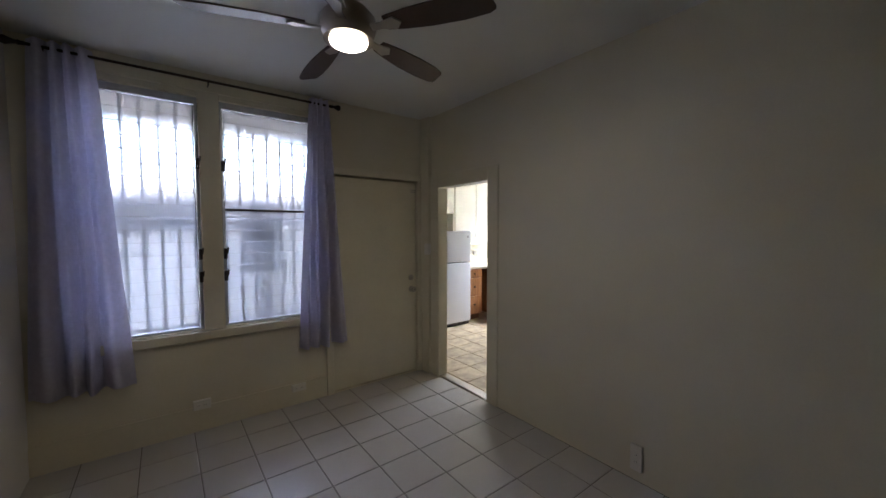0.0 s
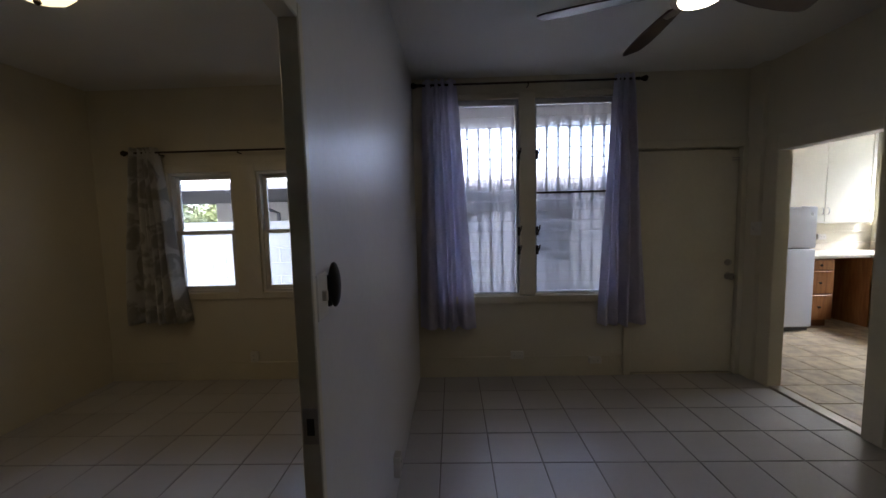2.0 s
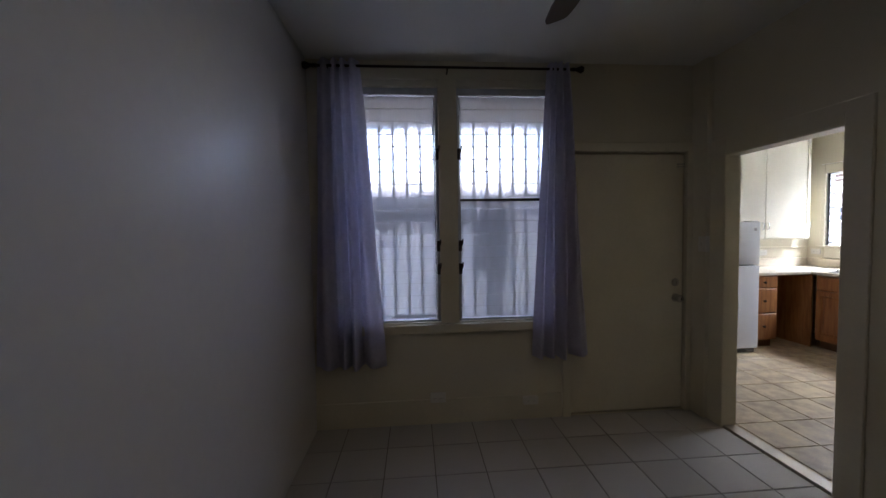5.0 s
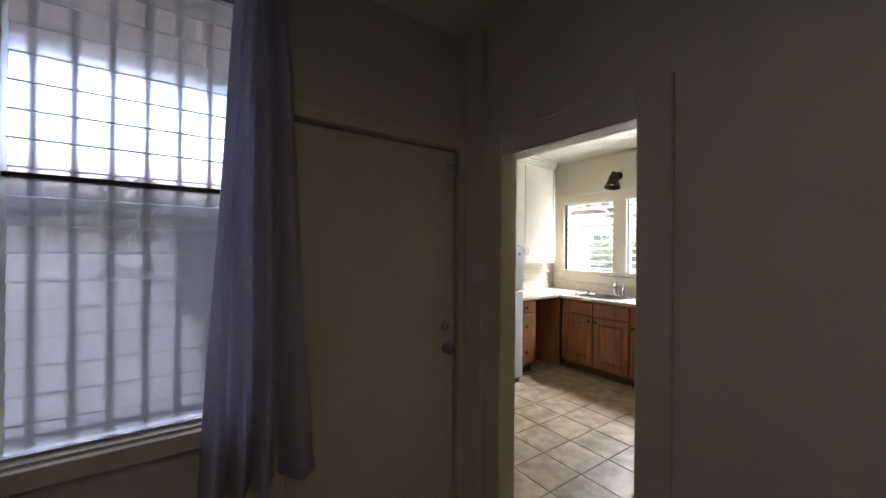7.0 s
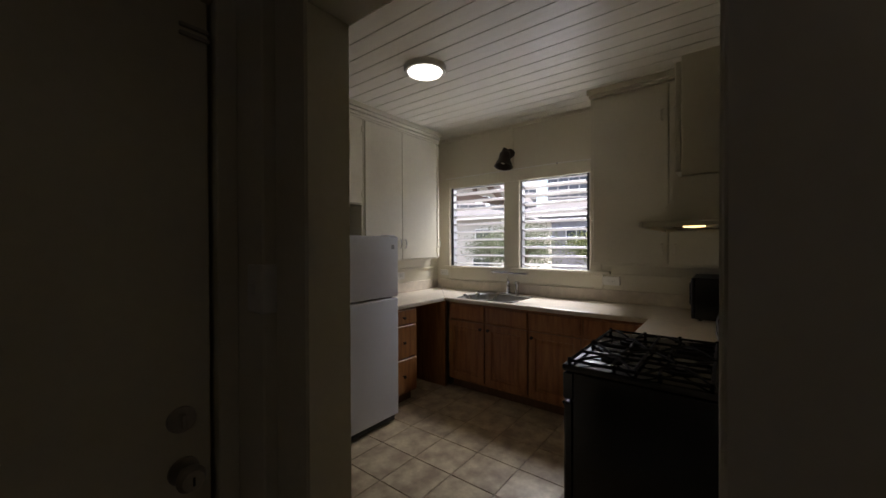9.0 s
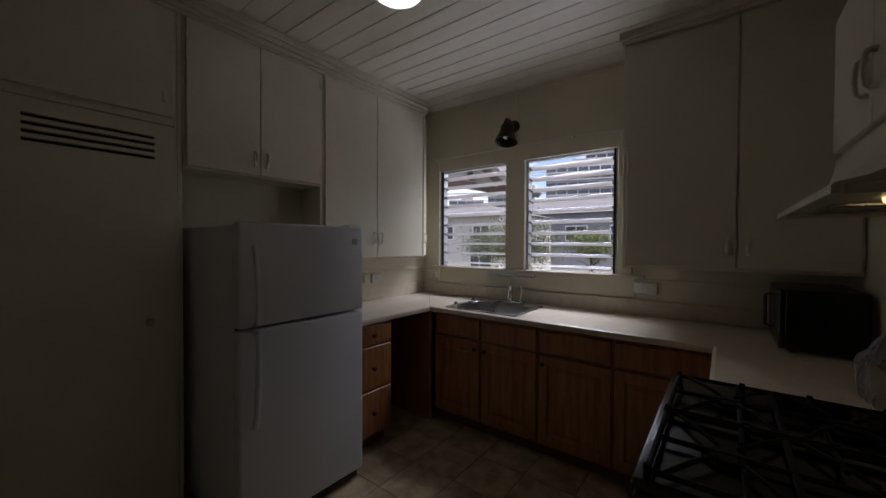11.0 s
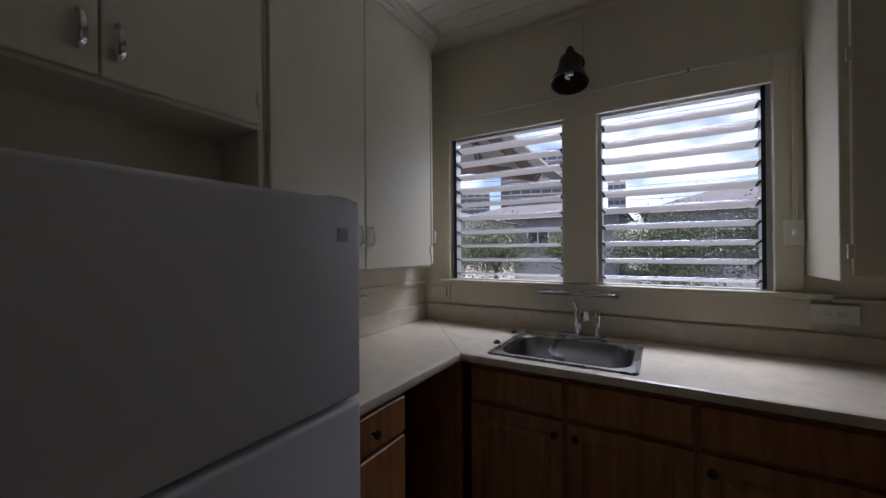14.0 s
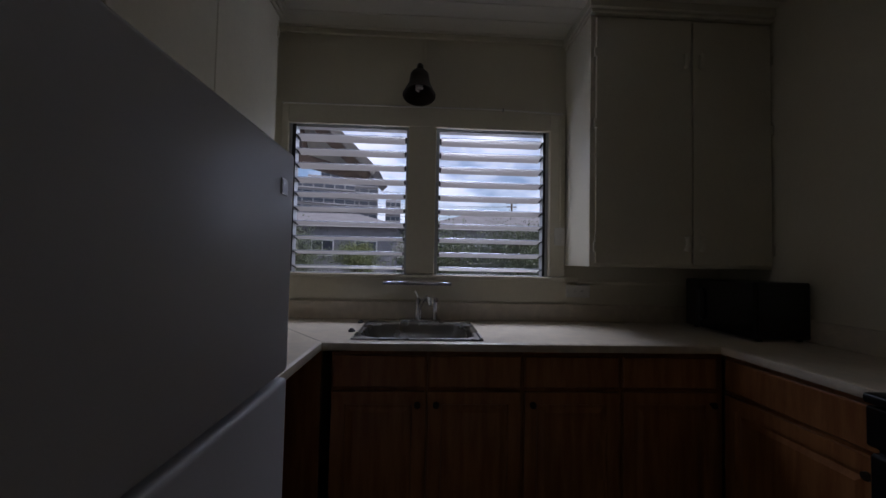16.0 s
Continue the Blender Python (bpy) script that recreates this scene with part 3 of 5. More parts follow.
# ---- curtains and rods ----
def curtain(name, x0t, x1t, x0b, x1b, y, zt, zb, folds, material, label, seed):
    rnd = random.Random(seed)
    bm = bmesh.new()
    nu, nv = folds * 16, 30
    ph = [rnd.uniform(-0.5, 0.5) for _ in range(folds + 2)]
    rows = []
    for j in range(nv + 1):
        v = j / nv
        row = []
        a, b = x0t + (x0b - x0t) * v ** 0.8, x1t + (x1b - x1t) * v ** 0.8
        for i in range(nu + 1):
            u = i / nu
            k = folds * (u + 0.05 * math.sin(6.5 * u + seed) - 0.05 * math.sin(seed)) + 0.25
            f = int(k)
            w = math.sin(2 * math.pi * k + ph[min(f, folds)] * v * 1.2)
            amp = (0.030 + 0.022 * v) * (0.75 + 0.45 * math.sin(4.3 * u + seed * 1.7) ** 2)
            row.append(bm.verts.new((a + (b - a) * u + 0.010 * v * math.sin(5 * v + 9 * u), y + amp * w + 0.012 * math.sin(3.1 * k + 4 * v) * v, zt + (zb - zt) * v + (0.006 * math.sin(k * 4) if j == nv else 0))))
        rows.append(row)
    for r, q in zip(rows, rows[1:]):
        for i in range(nu):
            bm.faces.new((r[i], r[i + 1], q[i + 1], q[i]))
    ob = tagged(link(name, bm, material, True), label, "curtain", "curtains")
    so = ob.modifiers.new("thickness", "SOLIDIFY")
    so.thickness = 0.003
    return ob


curtain("curtain", 0.10, 0.385, 0.03, 0.52, 4.165, 2.66, 0.485, 4, CURTAIN, "lavender grommet curtain hanging gathered beside the window", 3)
curtain("curtain", 1.745, 1.90, 1.63, 2.04, 4.165, 2.66, 0.50, 4, CURTAIN, "lavender grommet curtain hanging gathered beside the window and door", 5)
curtain("curtain", -2.52, -2.29, -2.70, -2.12, 4.17, 2.17, 0.58, 5, CURTAIN_BED, "taupe leaf-print curtain gathered beside the bedroom window", 8)


def rod(name, x0, x1, y, z, brackets, label):
    t = thing(name, ((x0 + x1) / 2, y, z), label, "curtain rod")
    part("pole", tube([(x0, y, z), (x1, y, z)], 0.009, 12), BRONZE, t, "", True)
    ry = Matrix.Rotation(radians(90), 4, "Y")
    fin = [(0.0, 0.0), (0.012, 0.0), (0.012, 0.02), (0.016, 0.025), (0.010, 0.035), (0.018, 0.06), (0.026, 0.08), (0.020, 0.095), (0.0, 0.098)]
    part("finial", lathe(fin, (x1, y, z), ry, 20), BRONZE, t, "", True)
    part("finial", lathe([(r, -h) for r, h in fin], (x0, y, z), ry, 20), BRONZE, t, "", True)
    for x in brackets:
        bm = tube([(x, 4.228, z - 0.02), (x, y, z - 0.02), (x, y, z - 0.008)], 0.006, 8)
        part("bracket", bm, BRONZE, t)


rod("curtain_rod", 0.10, 1.905, 4.165, 2.618, (0.17, 1.005, 1.84), "dark bronze curtain rod over the living-room window")
rod("curtain_rod", -2.50, -0.5, 4.17, 2.125, (-2.26, -1.55, -0.6), "dark bronze curtain rod over the bedroom windows")

# ---- living room and bedroom things ----
fan = thing("ceiling_fan", (1.43, 2.62, 2.70), "five-blade ceiling fan with dark walnut blades and a lit lamp", "ceiling fan")
FX, FY, FZ = 1.43, 2.62, 0.035
part("canopy", lathe([(0.0, 2.70), (0.075, 2.70), (0.07, 2.66), (0.04, 2.63), (0.0, 2.63)], (FX, FY, 0)), NICKEL, fan, "", True)
part("downrod", lathe([(0.0, 2.64), (0.014, 2.64), (0.014, 2.52), (0.0, 2.52)], (FX, FY, FZ), n=16), NICKEL, fan, "", True)
part("motor", lathe([(0.0, 2.54), (0.05, 2.54), (0.09, 2.52), (0.125, 2.48), (0.13, 2.44), (0.12, 2.41), (0.10, 2.39), (0.115, 2.38), (0.0, 2.38)], (FX, FY, FZ)), NICKEL, fan, "brushed nickel motor housing", True)
part("lamp_glass", lathe([(0.0, 2.378), (0.088, 2.378), (0.083, 2.365), (0.055, 2.356), (0.0, 2.354)], (FX, FY, FZ)), LIT_FAN, fan, "lit frosted glass lamp", True)
for k in range(5):
    turn = Matrix.Translation((FX, FY, 2.43 + FZ)) @ Matrix.Rotation(radians(17 + 72 * k), 4, "Z")
    outline = [(0.19, -0.04), (0.30, -0.058), (0.45, -0.07), (0.58, -0.072), (0.655, -0.062), (0.672, -0.05), (0.692, 0.02), (0.688, 0.034), (0.66, 0.048), (0.55, 0.060), (0.40, 0.06), (0.28, 0.05), (0.19, 0.036)]
    bm = prism(outline, "z", -0.004, 0.004, 0.0015)
    bm.transform(turn @ Matrix.Rotation(radians(-13), 4, "X"))
    part("blade", bm, BLADE, fan)
    bm = prism([(0.10, -0.02), (0.17, -0.018), (0.24, -0.034), (0.27, 0.0), (0.24, 0.034), (0.17, 0.018), (0.10, 0.02)], "z", -0.012, -0.004, 0.001)
    bm.transform(turn @ Matrix.Rotation(radians(-13), 4, "X"))
    part("blade_iron", bm, NICKEL, fan)

bl = thing("ceiling_lamp", (-1.60, 2.69, 2.70), "lit alabaster bowl ceiling lamp with a dark bronze rim", "ceiling lamp")
part("rim", lathe([(0.0, 2.70), (0.165, 2.70), (0.178, 2.685), (0.172, 2.66), (0.155, 2.645), (0.15, 2.65), (0.0, 2.65)], (-1.60, 2.69, 0)), BRONZE, bl, "", True)
part("bowl", lathe([(0.0, 2.648), (0.152, 2.646), (0.142, 2.615), (0.115, 2.585), (0.075, 2.565), (0.025, 2.556), (0.0, 2.556)], (-1.60, 2.69, 0)), LIT_BED, bl, "", True)
part("finial", lathe([(0.0, 2.558), (0.012, 2.554), (0.016, 2.544), (0.008, 2.532), (0.0, 2.529)], (-1.60, 2.69, 0), n=16), BRONZE, bl, "", True)


def wall_box(name, axis, plane, sgn, u, z, w, h, d, label, kind, mat_=None):
    """A plate or surface box on a wall; sgn is the way into the room."""
    a, b = sorted((plane, plane + sgn * d))
    t = thing(name, (plane, u, z) if axis == "x" else (u, plane, z), label, "outlet" if kind != "switch" else "light switch", "")
    def blk(u0, u1, z0, z1, p, q, bev=0.003):
        p, q = sorted((p, q))
        return box(p, q, u0, u1, z0, z1, bev) if axis == "x" else box(u0, u1, p, q, z0, z1, bev)
    part("plate", blk(u - w / 2, u + w / 2, z - h / 2, z + h / 2, plane, plane + sgn * d), mat_ or PLASTIC, t)
    f = plane + sgn * d
    if kind == "switch":
        part("toggle", blk(u - 0.006, u + 0.006, z - 0.012, z + 0.014, f - sgn * 0.002, f + sgn * 0.012, 0.002), PLASTIC, t)
    else:
        wide = w > h
        for s in (-1, 1):
            cu, cz = (u + s * 0.021, z) if wide else (u, z + s * 0.021)
            part("socket", blk(cu - 0.013, cu + 0.013, cz - 0.013, cz + 0.013, f - sgn * 0.002, f + sgn * 0.003, 0.001), PLASTIC, t)
            sl = blk(cu - 0.006, cu - 0.004, cz - 0.004, cz + 0.004, f + sgn * 0.002, f + sgn * 0.0035, 0)
            join(sl, blk(cu + 0.004, cu + 0.006, cz - 0.004, cz + 0.004, f + sgn * 0.002, f + sgn * 0.0035, 0))
            part("slot", sl, DARK_PLASTIC, t)
    return t


wall_box("outlet", "y", 4.234, -1, 0.90, 0.212, 0.115, 0.07, 0.03, "cream surface outlet box on the baseboard", "outlet")
wall_box("outlet", "y", 4.234, -1, 1.61, 0.155, 0.115, 0.06, 0.03, "cream surface outlet box on the baseboard", "outlet")
wall_box("outlet", "x", 0.0, 1, 2.738, 0.20, 0.06, 0.115, 0.035, "cream surface outlet box low on the white wall", "outlet")
wall_box("outlet", "x", 2.965, -1, 1.956, 0.145, 0.07, 0.16, 0.02, "cream outlet plate low on the wall", "outlet")
wall_box("outlet", "x", -2.95, 1, 2.965, 0.185, 0.115, 0.07, 0.04, "cream surface outlet box low on the bedroom wall", "outlet")
wall_box("outlet", "y", 4.234, -1, -1.55, 0.23, 0.07, 0.10, 0.03, "cream outlet box on the bedroom baseboard", "outlet")
wall_box("light_switch", "x", 2.965, -1, 4.13, 1.33, 0.07, 0.115, 0.057, "cream light switch box beside the kitchen doorway", "switch")
wall_box("light_switch", "x", 0.0, 1, 1.806, 1.30, 0.072, 0.115, 0.008, "white light switch plate on the white wall", "switch")
rem = thing("fan_remote", (0.0, 1.868, 1.31), "dark grey oval fan remote in its wall cradle", "remote control")
own = bmesh.new()
bmesh.ops.create_uvsphere(own, u_segments=24, v_segments=14, radius=1.0)
own.transform(Matrix.Translation((0.018, 1.868, 1.318)) @ Matrix.Diagonal((0.016, 0.024, 0.060, 1)))
part("remote_body", own, DARK_PLASTIC, rem, "", True)
part("cradle", box(0.0, 0.014, 1.849, 1.887, 1.262, 1.345, 0.004), DARK_PLASTIC, rem)
strike = thing("strike_plate", (-0.02, 1.75, 1.01), "worn metal strike plate on the door jamb", "strike plate")
part("plate", box(-0.036, 0.002, 1.7475, 1.751, 0.95, 1.04, 0.001), NICKEL, strike)
part("hole", box(-0.026, -0.008, 1.7465, 1.748, 0.973, 1.015), DARK_PLASTIC, strike)

# bathroom glimpse
van = thing("wash_basin", (-3.75, 2.72, 0.0), "white wash basin on a cream cabinet in the bathroom", "wash basin")
part("cabinet", box(-4.2, -3.3, 2.55, 3.1, 0.0, 0.78, 0.005), PAINT_GLOSS, van)
part("basin", prism([(-4.22, 0.78), (-3.28, 0.78), (-3.26, 0.80), (-3.27, 0.83), (-4.23, 0.83), (-4.24, 0.80)], "y", 2.52, 3.1, 0.004), PLASTIC, van)
mir = thing("bathroom_mirror", (-3.75, 3.1, 1.3), "framed mirror over the wash basin", "mirror")
part("frame", boxes([(-4.1, -4.06, 3.07, 3.1, 1.0, 1.75), (-3.34, -3.30, 3.07, 3.1, 1.0, 1.75), (-4.06, -3.34, 3.07, 3.1, 1.71, 1.75), (-4.06, -3.34, 3.07, 3.1, 1.0, 1.04)], 0.003), PLASTIC, mir)
part("glass", box(-4.06, -3.34, 3.082, 3.09, 1.04, 1.71), MIRROR, mir)
vl = thing("vanity_light", (-3.75, 3.1, 1.95), "lit warm vanity lamp over the bathroom mirror", "wall lamp")
part("shade", tube([(-4.0, 3.04, 1.95), (-3.5, 3.04, 1.95)], 0.045, 16), LIT_BED, vl, "", True)
part("mount", box(-3.82, -3.68, 3.05, 3.1, 1.92, 1.98, 0.003), NICKEL, vl)

# ---- kitchen: upper cabinets on the fridge wall ----
UY, UTOP = 5.92, 2.605


def pull(x, y, z, axis, sgn, h=0.085):
    """A bent chrome pull, upright, standing off a face whose outward way is sgn along axis."""
    pts = [(0, -h / 2 + 0.003), (0.012, -h / 2), (0.019, -h / 2 + 0.006), (0.021, -h / 4), (0.022, 0), (0.021, h / 4), (0.019, h / 2 - 0.006), (0.012, h / 2), (0, h / 2 - 0.003)]
    if axis == "y":
        return tube([(x, y + sgn * d, z + q) for d, q in pts], 0.011, 8, flat=0.5)
    return tube([(x + sgn * d, y, z + q) for d, q in pts], 0.011, 8, flat=0.5)


def upper(name, x0, x1, z0, z1, doors, label, bottom_pull=True):
    t = thing(name, ((x0 + x1) / 2, 6.15, z0), label, "wall cabinet", "upper cabinets on the fridge wall")
    part("body", box(x0, x1, UY + 0.002, 6.15, z0, z1, 0.002), CAB, t)
    for a, b, side in doors:
        d = part("door", box(a, b, UY - 0.018, UY, z0 + 0.012, z1 - 0.008, 0.003), CAB, t)
        hx = b - 0.035 if side > 0 else a + 0.035
        part("handle", pull(hx, UY - 0.018, z0 + (0.108 if z0 > 1.5 else 0.17), "y", -1), CHROME, d, "chrome pull", True)
        hx = a + 0.004 if side > 0 else b - 0.004
        for z in (z0 + 0.10, z1 - 0.10):
            part("hinge", box(hx - 0.007, hx + 0.007, UY - 0.024, UY - 0.017, z - 0.025, z + 0.025, 0.001), CAB, d)
    return t


upper("wall_cabinet", 3.888, 4.735, 1.808, UTOP, [(3.903, 4.289, 1), (4.293, 4.712, -1)], "cream painted cabinet with two doors over the fridge")
upper("wall_cabinet", 4.737, 5.808, 1.283, UTOP, [(4.748, 5.233, 1), (5.237, 5.800, -1)], "tall cream painted wall cabinet with two doors and chrome pulls")
cor = thing("corner_cabinet", (5.9, 6.15, 1.283), "narrow cream end cabinet with an angled door", "wall cabinet", "upper cabinets on the fridge wall")
part("body", prism([(5.810, UY + 0.002), (5.93, 5.99), (5.93, 6.15), (5.810, 6.15)], "z", 1.283, UTOP, 0.002), CAB, cor)
own = box(0.0, 0.132, -0.016, 0.0, 1.30, UTOP - 0.01, 0.002)
own.transform(Matrix.Translation((5.813, UY, 0)) @ Matrix.Rotation(math.atan2(0.07, 0.12), 4, "Z"))
cd = part("door", own, CAB, cor)
own = pull(0.04, -0.016, 1.46, "y", -1)
own.transform(Matrix.Translation((5.813, UY, 0)) @ Matrix.Rotation(math.atan2(0.07, 0.12), 4, "Z"))
part("handle", own, CHROME, cd, "chrome pull", True)
# panel over the cabinets up to the ceiling, with stepped crown
structure("trim_cabinet_frieze", box(3.06, 5.856, UY, 6.15, UTOP + 0.002, KH), CAB, "cream painted frieze over the cabinets", "trim")
structure("trim_cabinet_crown", boxes([(3.06, 5.866, UY - 0.012, UY, 2.625, 2.655), (3.06, 5.872, UY - 0.020, UY, 2.657, 2.69), (3.06, 5.88, UY - 0.030, UY, 2.692, KH)], 0.004), CAB, "stepped cream crown moulding over the cabinets", "trim")
structure("trim_cabinet_corner", prism([(5.856, UY), (5.94, 6.0), (5.94, 6.15), (5.856, 6.15)], "z", UTOP + 0.002, KH), CAB, "cream painted filler over the end cabinet", "trim")
# fridge alcove sides and utility closet
alc = thing("alcove_panel", (3.85, 6.15, 0.0), "cream painted side panel of the fridge alcove", "panel")
part("side", box(3.866, 3.886, UY, 6.15, 0.0, UTOP, 0.002), CAB, alc)
part("side", box(4.715, 4.735, UY, 6.15, 1.30, 1.806, 0.002), CAB, alc)
clo = thing("utility_closet", (3.45, 6.15, 0.0), "cream utility closet with a vented door", "closet")
part("frame", boxes([(3.06, 3.12, UY, UY + 0.03, 0, UTOP), (3.852, 3.864, UY, UY + 0.03, 0, UTOP), (3.12, 3.852, UY, UY + 0.03, 2.01, UTOP)], 0.002), CAB, clo)
keep_holes = [(3.33, 3.768, z, z + 0.015) for z in (1.825, 1.858, 1.891, 1.924)]
us, vs = [3.125, 3.849], [0.02, 2.003]
for h in keep_holes:
    us += h[:2]; vs += h[2:]
cdoor = part("door", slab(us, vs, lambda u, v: not any(h[0] < u < h[1] and h[2] < v < h[3] for h in keep_holes), UY - 0.012, UY + 0.01, "y"), CAB, clo)
# Dark sheet behind the open slots stands in for the closet's unlit inside.
part("vent_back", box(3.2, 3.80, UY + 0.03, UY + 0.032, 1.72, 1.98), DARK_PLASTIC, cdoor, "dark sheet standing in for the unlit closet behind the vent slots")
part("knob", lathe([(0, 0), (0.012, 0.0), (0.01, 0.015), (0.018, 0.025), (0.0, 0.032)], (3.74, UY - 0.012, 1.02), rot, 16), NICKEL, cdoor, "", True)
up2 = thing("wall_cabinet", (3.45, 6.15, 2.0), "cream painted high cupboard door over the closet", "wall cabinet")
d2 = part("door", box(3.125, 3.849, UY - 0.016, UY - 0.001, 2.05, UTOP - 0.01, 0.003), CAB, up2)
part("hinge", box(3.80, 3.815, UY - 0.024, UY - 0.016, 2.12, 2.17, 0.001), CAB, d2)

# ---- fridge ----
fr = thing("refrigerator", (4.285, 5.72, 0.0), "white textured top-freezer refrigerator on the tile floor", "refrigerator")
FX0, FX1, FYF = 3.93, 4.64, 5.373
part("body", box(FX0 + 0.005, FX1 - 0.003, FYF + 0.075, 6.08, 0.03, 1.495, 0.008, segments=2), APPLIANCE, fr)
d1 = part("freezer_door", box(FX0, FX1, FYF, FYF + 0.065, 1.022, 1.509, 0.012, segments=3), APPLIANCE, fr, "", True)
d2 = part("fridge_door", box(FX0, FX1, FYF, FYF + 0.065, 0.065, 1.010, 0.012, segments=3), APPLIANCE, fr, "", True)
part("gasket", box(FX0 + 0.015, FX1 - 0.015, FYF + 0.063, FYF + 0.077, 0.11, 1.49), DARK_PLASTIC, fr)
for d, a, b in ((d1, 1.03, 1.40), (d2, 0.55, 1.005)):
    lo, hi = (a, b) if d is d1 else (b, a)
    s = 1 if d is d1 else -1
    pts = [(FX0 + 0.07, FYF + 0.004, lo), (FX0 + 0.07, FYF - 0.028, lo + s * 0.01), (FX0 + 0.07, FYF - 0.036, lo + s * 0.07), (FX0 + 0.07, FYF - 0.034, (lo + hi) / 2), (FX0 + 0.07, FYF - 0.020, hi - s * 0.06), (FX0 + 0.07, FYF + 0.003, hi)]
    part("handle", tube(pts, 0.013, 12, flat=0.8), APPLIANCE, d, "white arched handle", True)
part("badge", box(FX1 - 0.080, FX1 - 0.046, FYF - 0.002, FYF + 0.001, 1.405, 1.44, 0.001), STEEL, d1, "small square metal badge")
part("badge_face", box(FX1 - 0.076, FX1 - 0.050, FYF - 0.003, FYF - 0.0015, 1.409, 1.436), mat("badge_grey", (0.3, 0.3, 0.32), 0.3, 0.6), d1)
part("hinge_cap", box(FX1 - 0.09, FX1 - 0.01, FYF + 0.02, FYF + 0.12, 1.495, 1.518, 0.005), APPLIANCE, fr)
part("kick_grille", boxes([(FX0 + 0.02, FX1 - 0.02, FYF + 0.03, FYF + 0.04, 0.012 + k * 0.018, 0.024 + k * 0.018) for k in range(3)]), DARK_PLASTIC, fr)
for x in (FX0 + 0.06, FX1 - 0.06):
    for y in (FYF + 0.12, 5.98):
        part("foot", lathe([(0, 0), (0.02, 0), (0.02, 0.01), (0.01, 0.012), (0.01, 0.035), (0, 0.035)], (x, y, 0), n=12), RUBBER, fr)

# ---- base cabinets ----
FACE_X, FACE_N, FACE_S = 5.475, 5.545, 3.66
CT0, CT1 = 0.87, 0.91


def raised_door(u0, u1, z0, z1, plane, axis, sgn):
    """A framed door with a raised middle panel, standing off plane by 20 mm."""
    lo, hi = sorted((plane, plane + sgn * 0.02))
    bm = box(lo, hi, u0, u1, z0, z1) if axis == "x" else box(u0, u1, lo, hi, z0, z1)
    k = 0 if axis == "x" else 1
    bmesh.ops.recalc_face_normals(bm, faces=bm.faces)
    front = [f for f in bm.faces if f.normal[k] * sgn > 0.9]
    for wide, deep in ((0.004, 0.0), (0.05, 0.0), (0.004, -0.009), (0.012, 0.0), (0.022, 0.007)):
        bmesh.ops.inset_region(bm, faces=front, thickness=wide, depth=deep, use_even_offset=True)
    return bm


def knob_at(x, y, z, axis, sgn):
    m = Matrix.Rotation(radians(90 * (sgn if axis == "x" else -sgn)), 4, "Y" if axis == "x" else "X")
    return lathe([(0, 0), (0.007, 0), (0.006, 0.012), (0.015, 0.02), (0.014, 0.028), (0, 0.031)], (x, y, z), m, 14)


def base_cabinet(y0, y1, doors, drawers, label, s0=CT0, s1=CT0):
    t = thing("base_cabinet", (5.8, (y0 + y1) / 2, 0.0), label, "base cabinet", "oak base cabinets")
    part("body", boxes([(FACE_X, 5.495, y0 + 0.001, y1 - 0.001, 0.10, CT0), (5.495, 6.115, y0 + 0.001, y0 + 0.018, 0.10, s0), (5.495, 6.115, y1 - 0.018, y1 - 0.001, 0.10, s1), (5.495, 6.115, y0 + 0.018, y1 - 0.018, 0.10, 0.118)]), OAK, t)
    part("toe_kick", box(FACE_X + 0.07, FACE_X + 0.085, y0, y1, 0.0, 0.10), TOE_DARK, t)
    for a, b, k in doors:
        d = part("door", raised_door(a, b, 0.125, 0.69, FACE_X, "x", -1), OAK, t)
        part("knob", knob_at(FACE_X - 0.02, b - 0.03 if k > 0 else a + 0.03, 0.64, "x", -1), BRONZE, d, "", True)
    for a, b in drawers:
        part("drawer_front", box(FACE_X - 0.02, FACE_X, a, b, 0.71, 0.85, 0.004), OAK, t)
    return t


base_cabinet(5.05, 5.479, [(5.062, 5.468, -1)], [(5.062, 5.468)], "honey oak base cabinet with a raised-panel door under the sink", 0.70)
base_cabinet(4.616, 5.05, [(4.628, 5.040, 1)], [(4.628, 5.040)], "honey oak base cabinet with a raised-panel door under the sink", CT0, 0.70)
base_cabinet(4.159, 4.616, [(4.170, 4.606, 1)], [(4.170, 4.606)], "honey oak base cabinet with a raised-panel door and drawer")
base_cabinet(3.665, 4.159, [(3.705, 4.149, -1)], [(3.705, 4.149)], "honey oak base cabinet with a raised-panel door in the corner")
nd = thing("drawer_cabinet", (4.84, 5.8, 0.0), "honey oak drawer cabinet beside the fridge", "base cabinet", "oak base cabinets")
part("body", box(4.66, 5.04, FACE_N, 6.14, 0.10, CT0, 0.002), OAK, nd)
part("toe_kick", box(4.66, 5.04, FACE_N + 0.07, 6.06, 0.0, 0.10), TOE_DARK, nd)
for a, b in ((0.73, 0.855), (0.43, 0.715), (0.125, 0.415)):
    dr = part("drawer_front", box(4.672, 5.028, FACE_N - 0.02, FACE_N, a, b, 0.004), OAK, nd)
    part("knob", knob_at(4.85, FACE_N - 0.02, (a + b) / 2, "y", -1), BRONZE, dr, "", True)
knee = thing("knee_space_panel", (5.26, 6.0, 0.0), "dark oak back panel of the open knee space", "panel")
part("back", box(5.04, 5.47, 6.05, 6.07, 0.0, CT0), OAK, knee)
part("side", boxes([(5.455, 5.474, FACE_N - 0.025, 6.05, 0.0, CT0)]), OAK, knee)
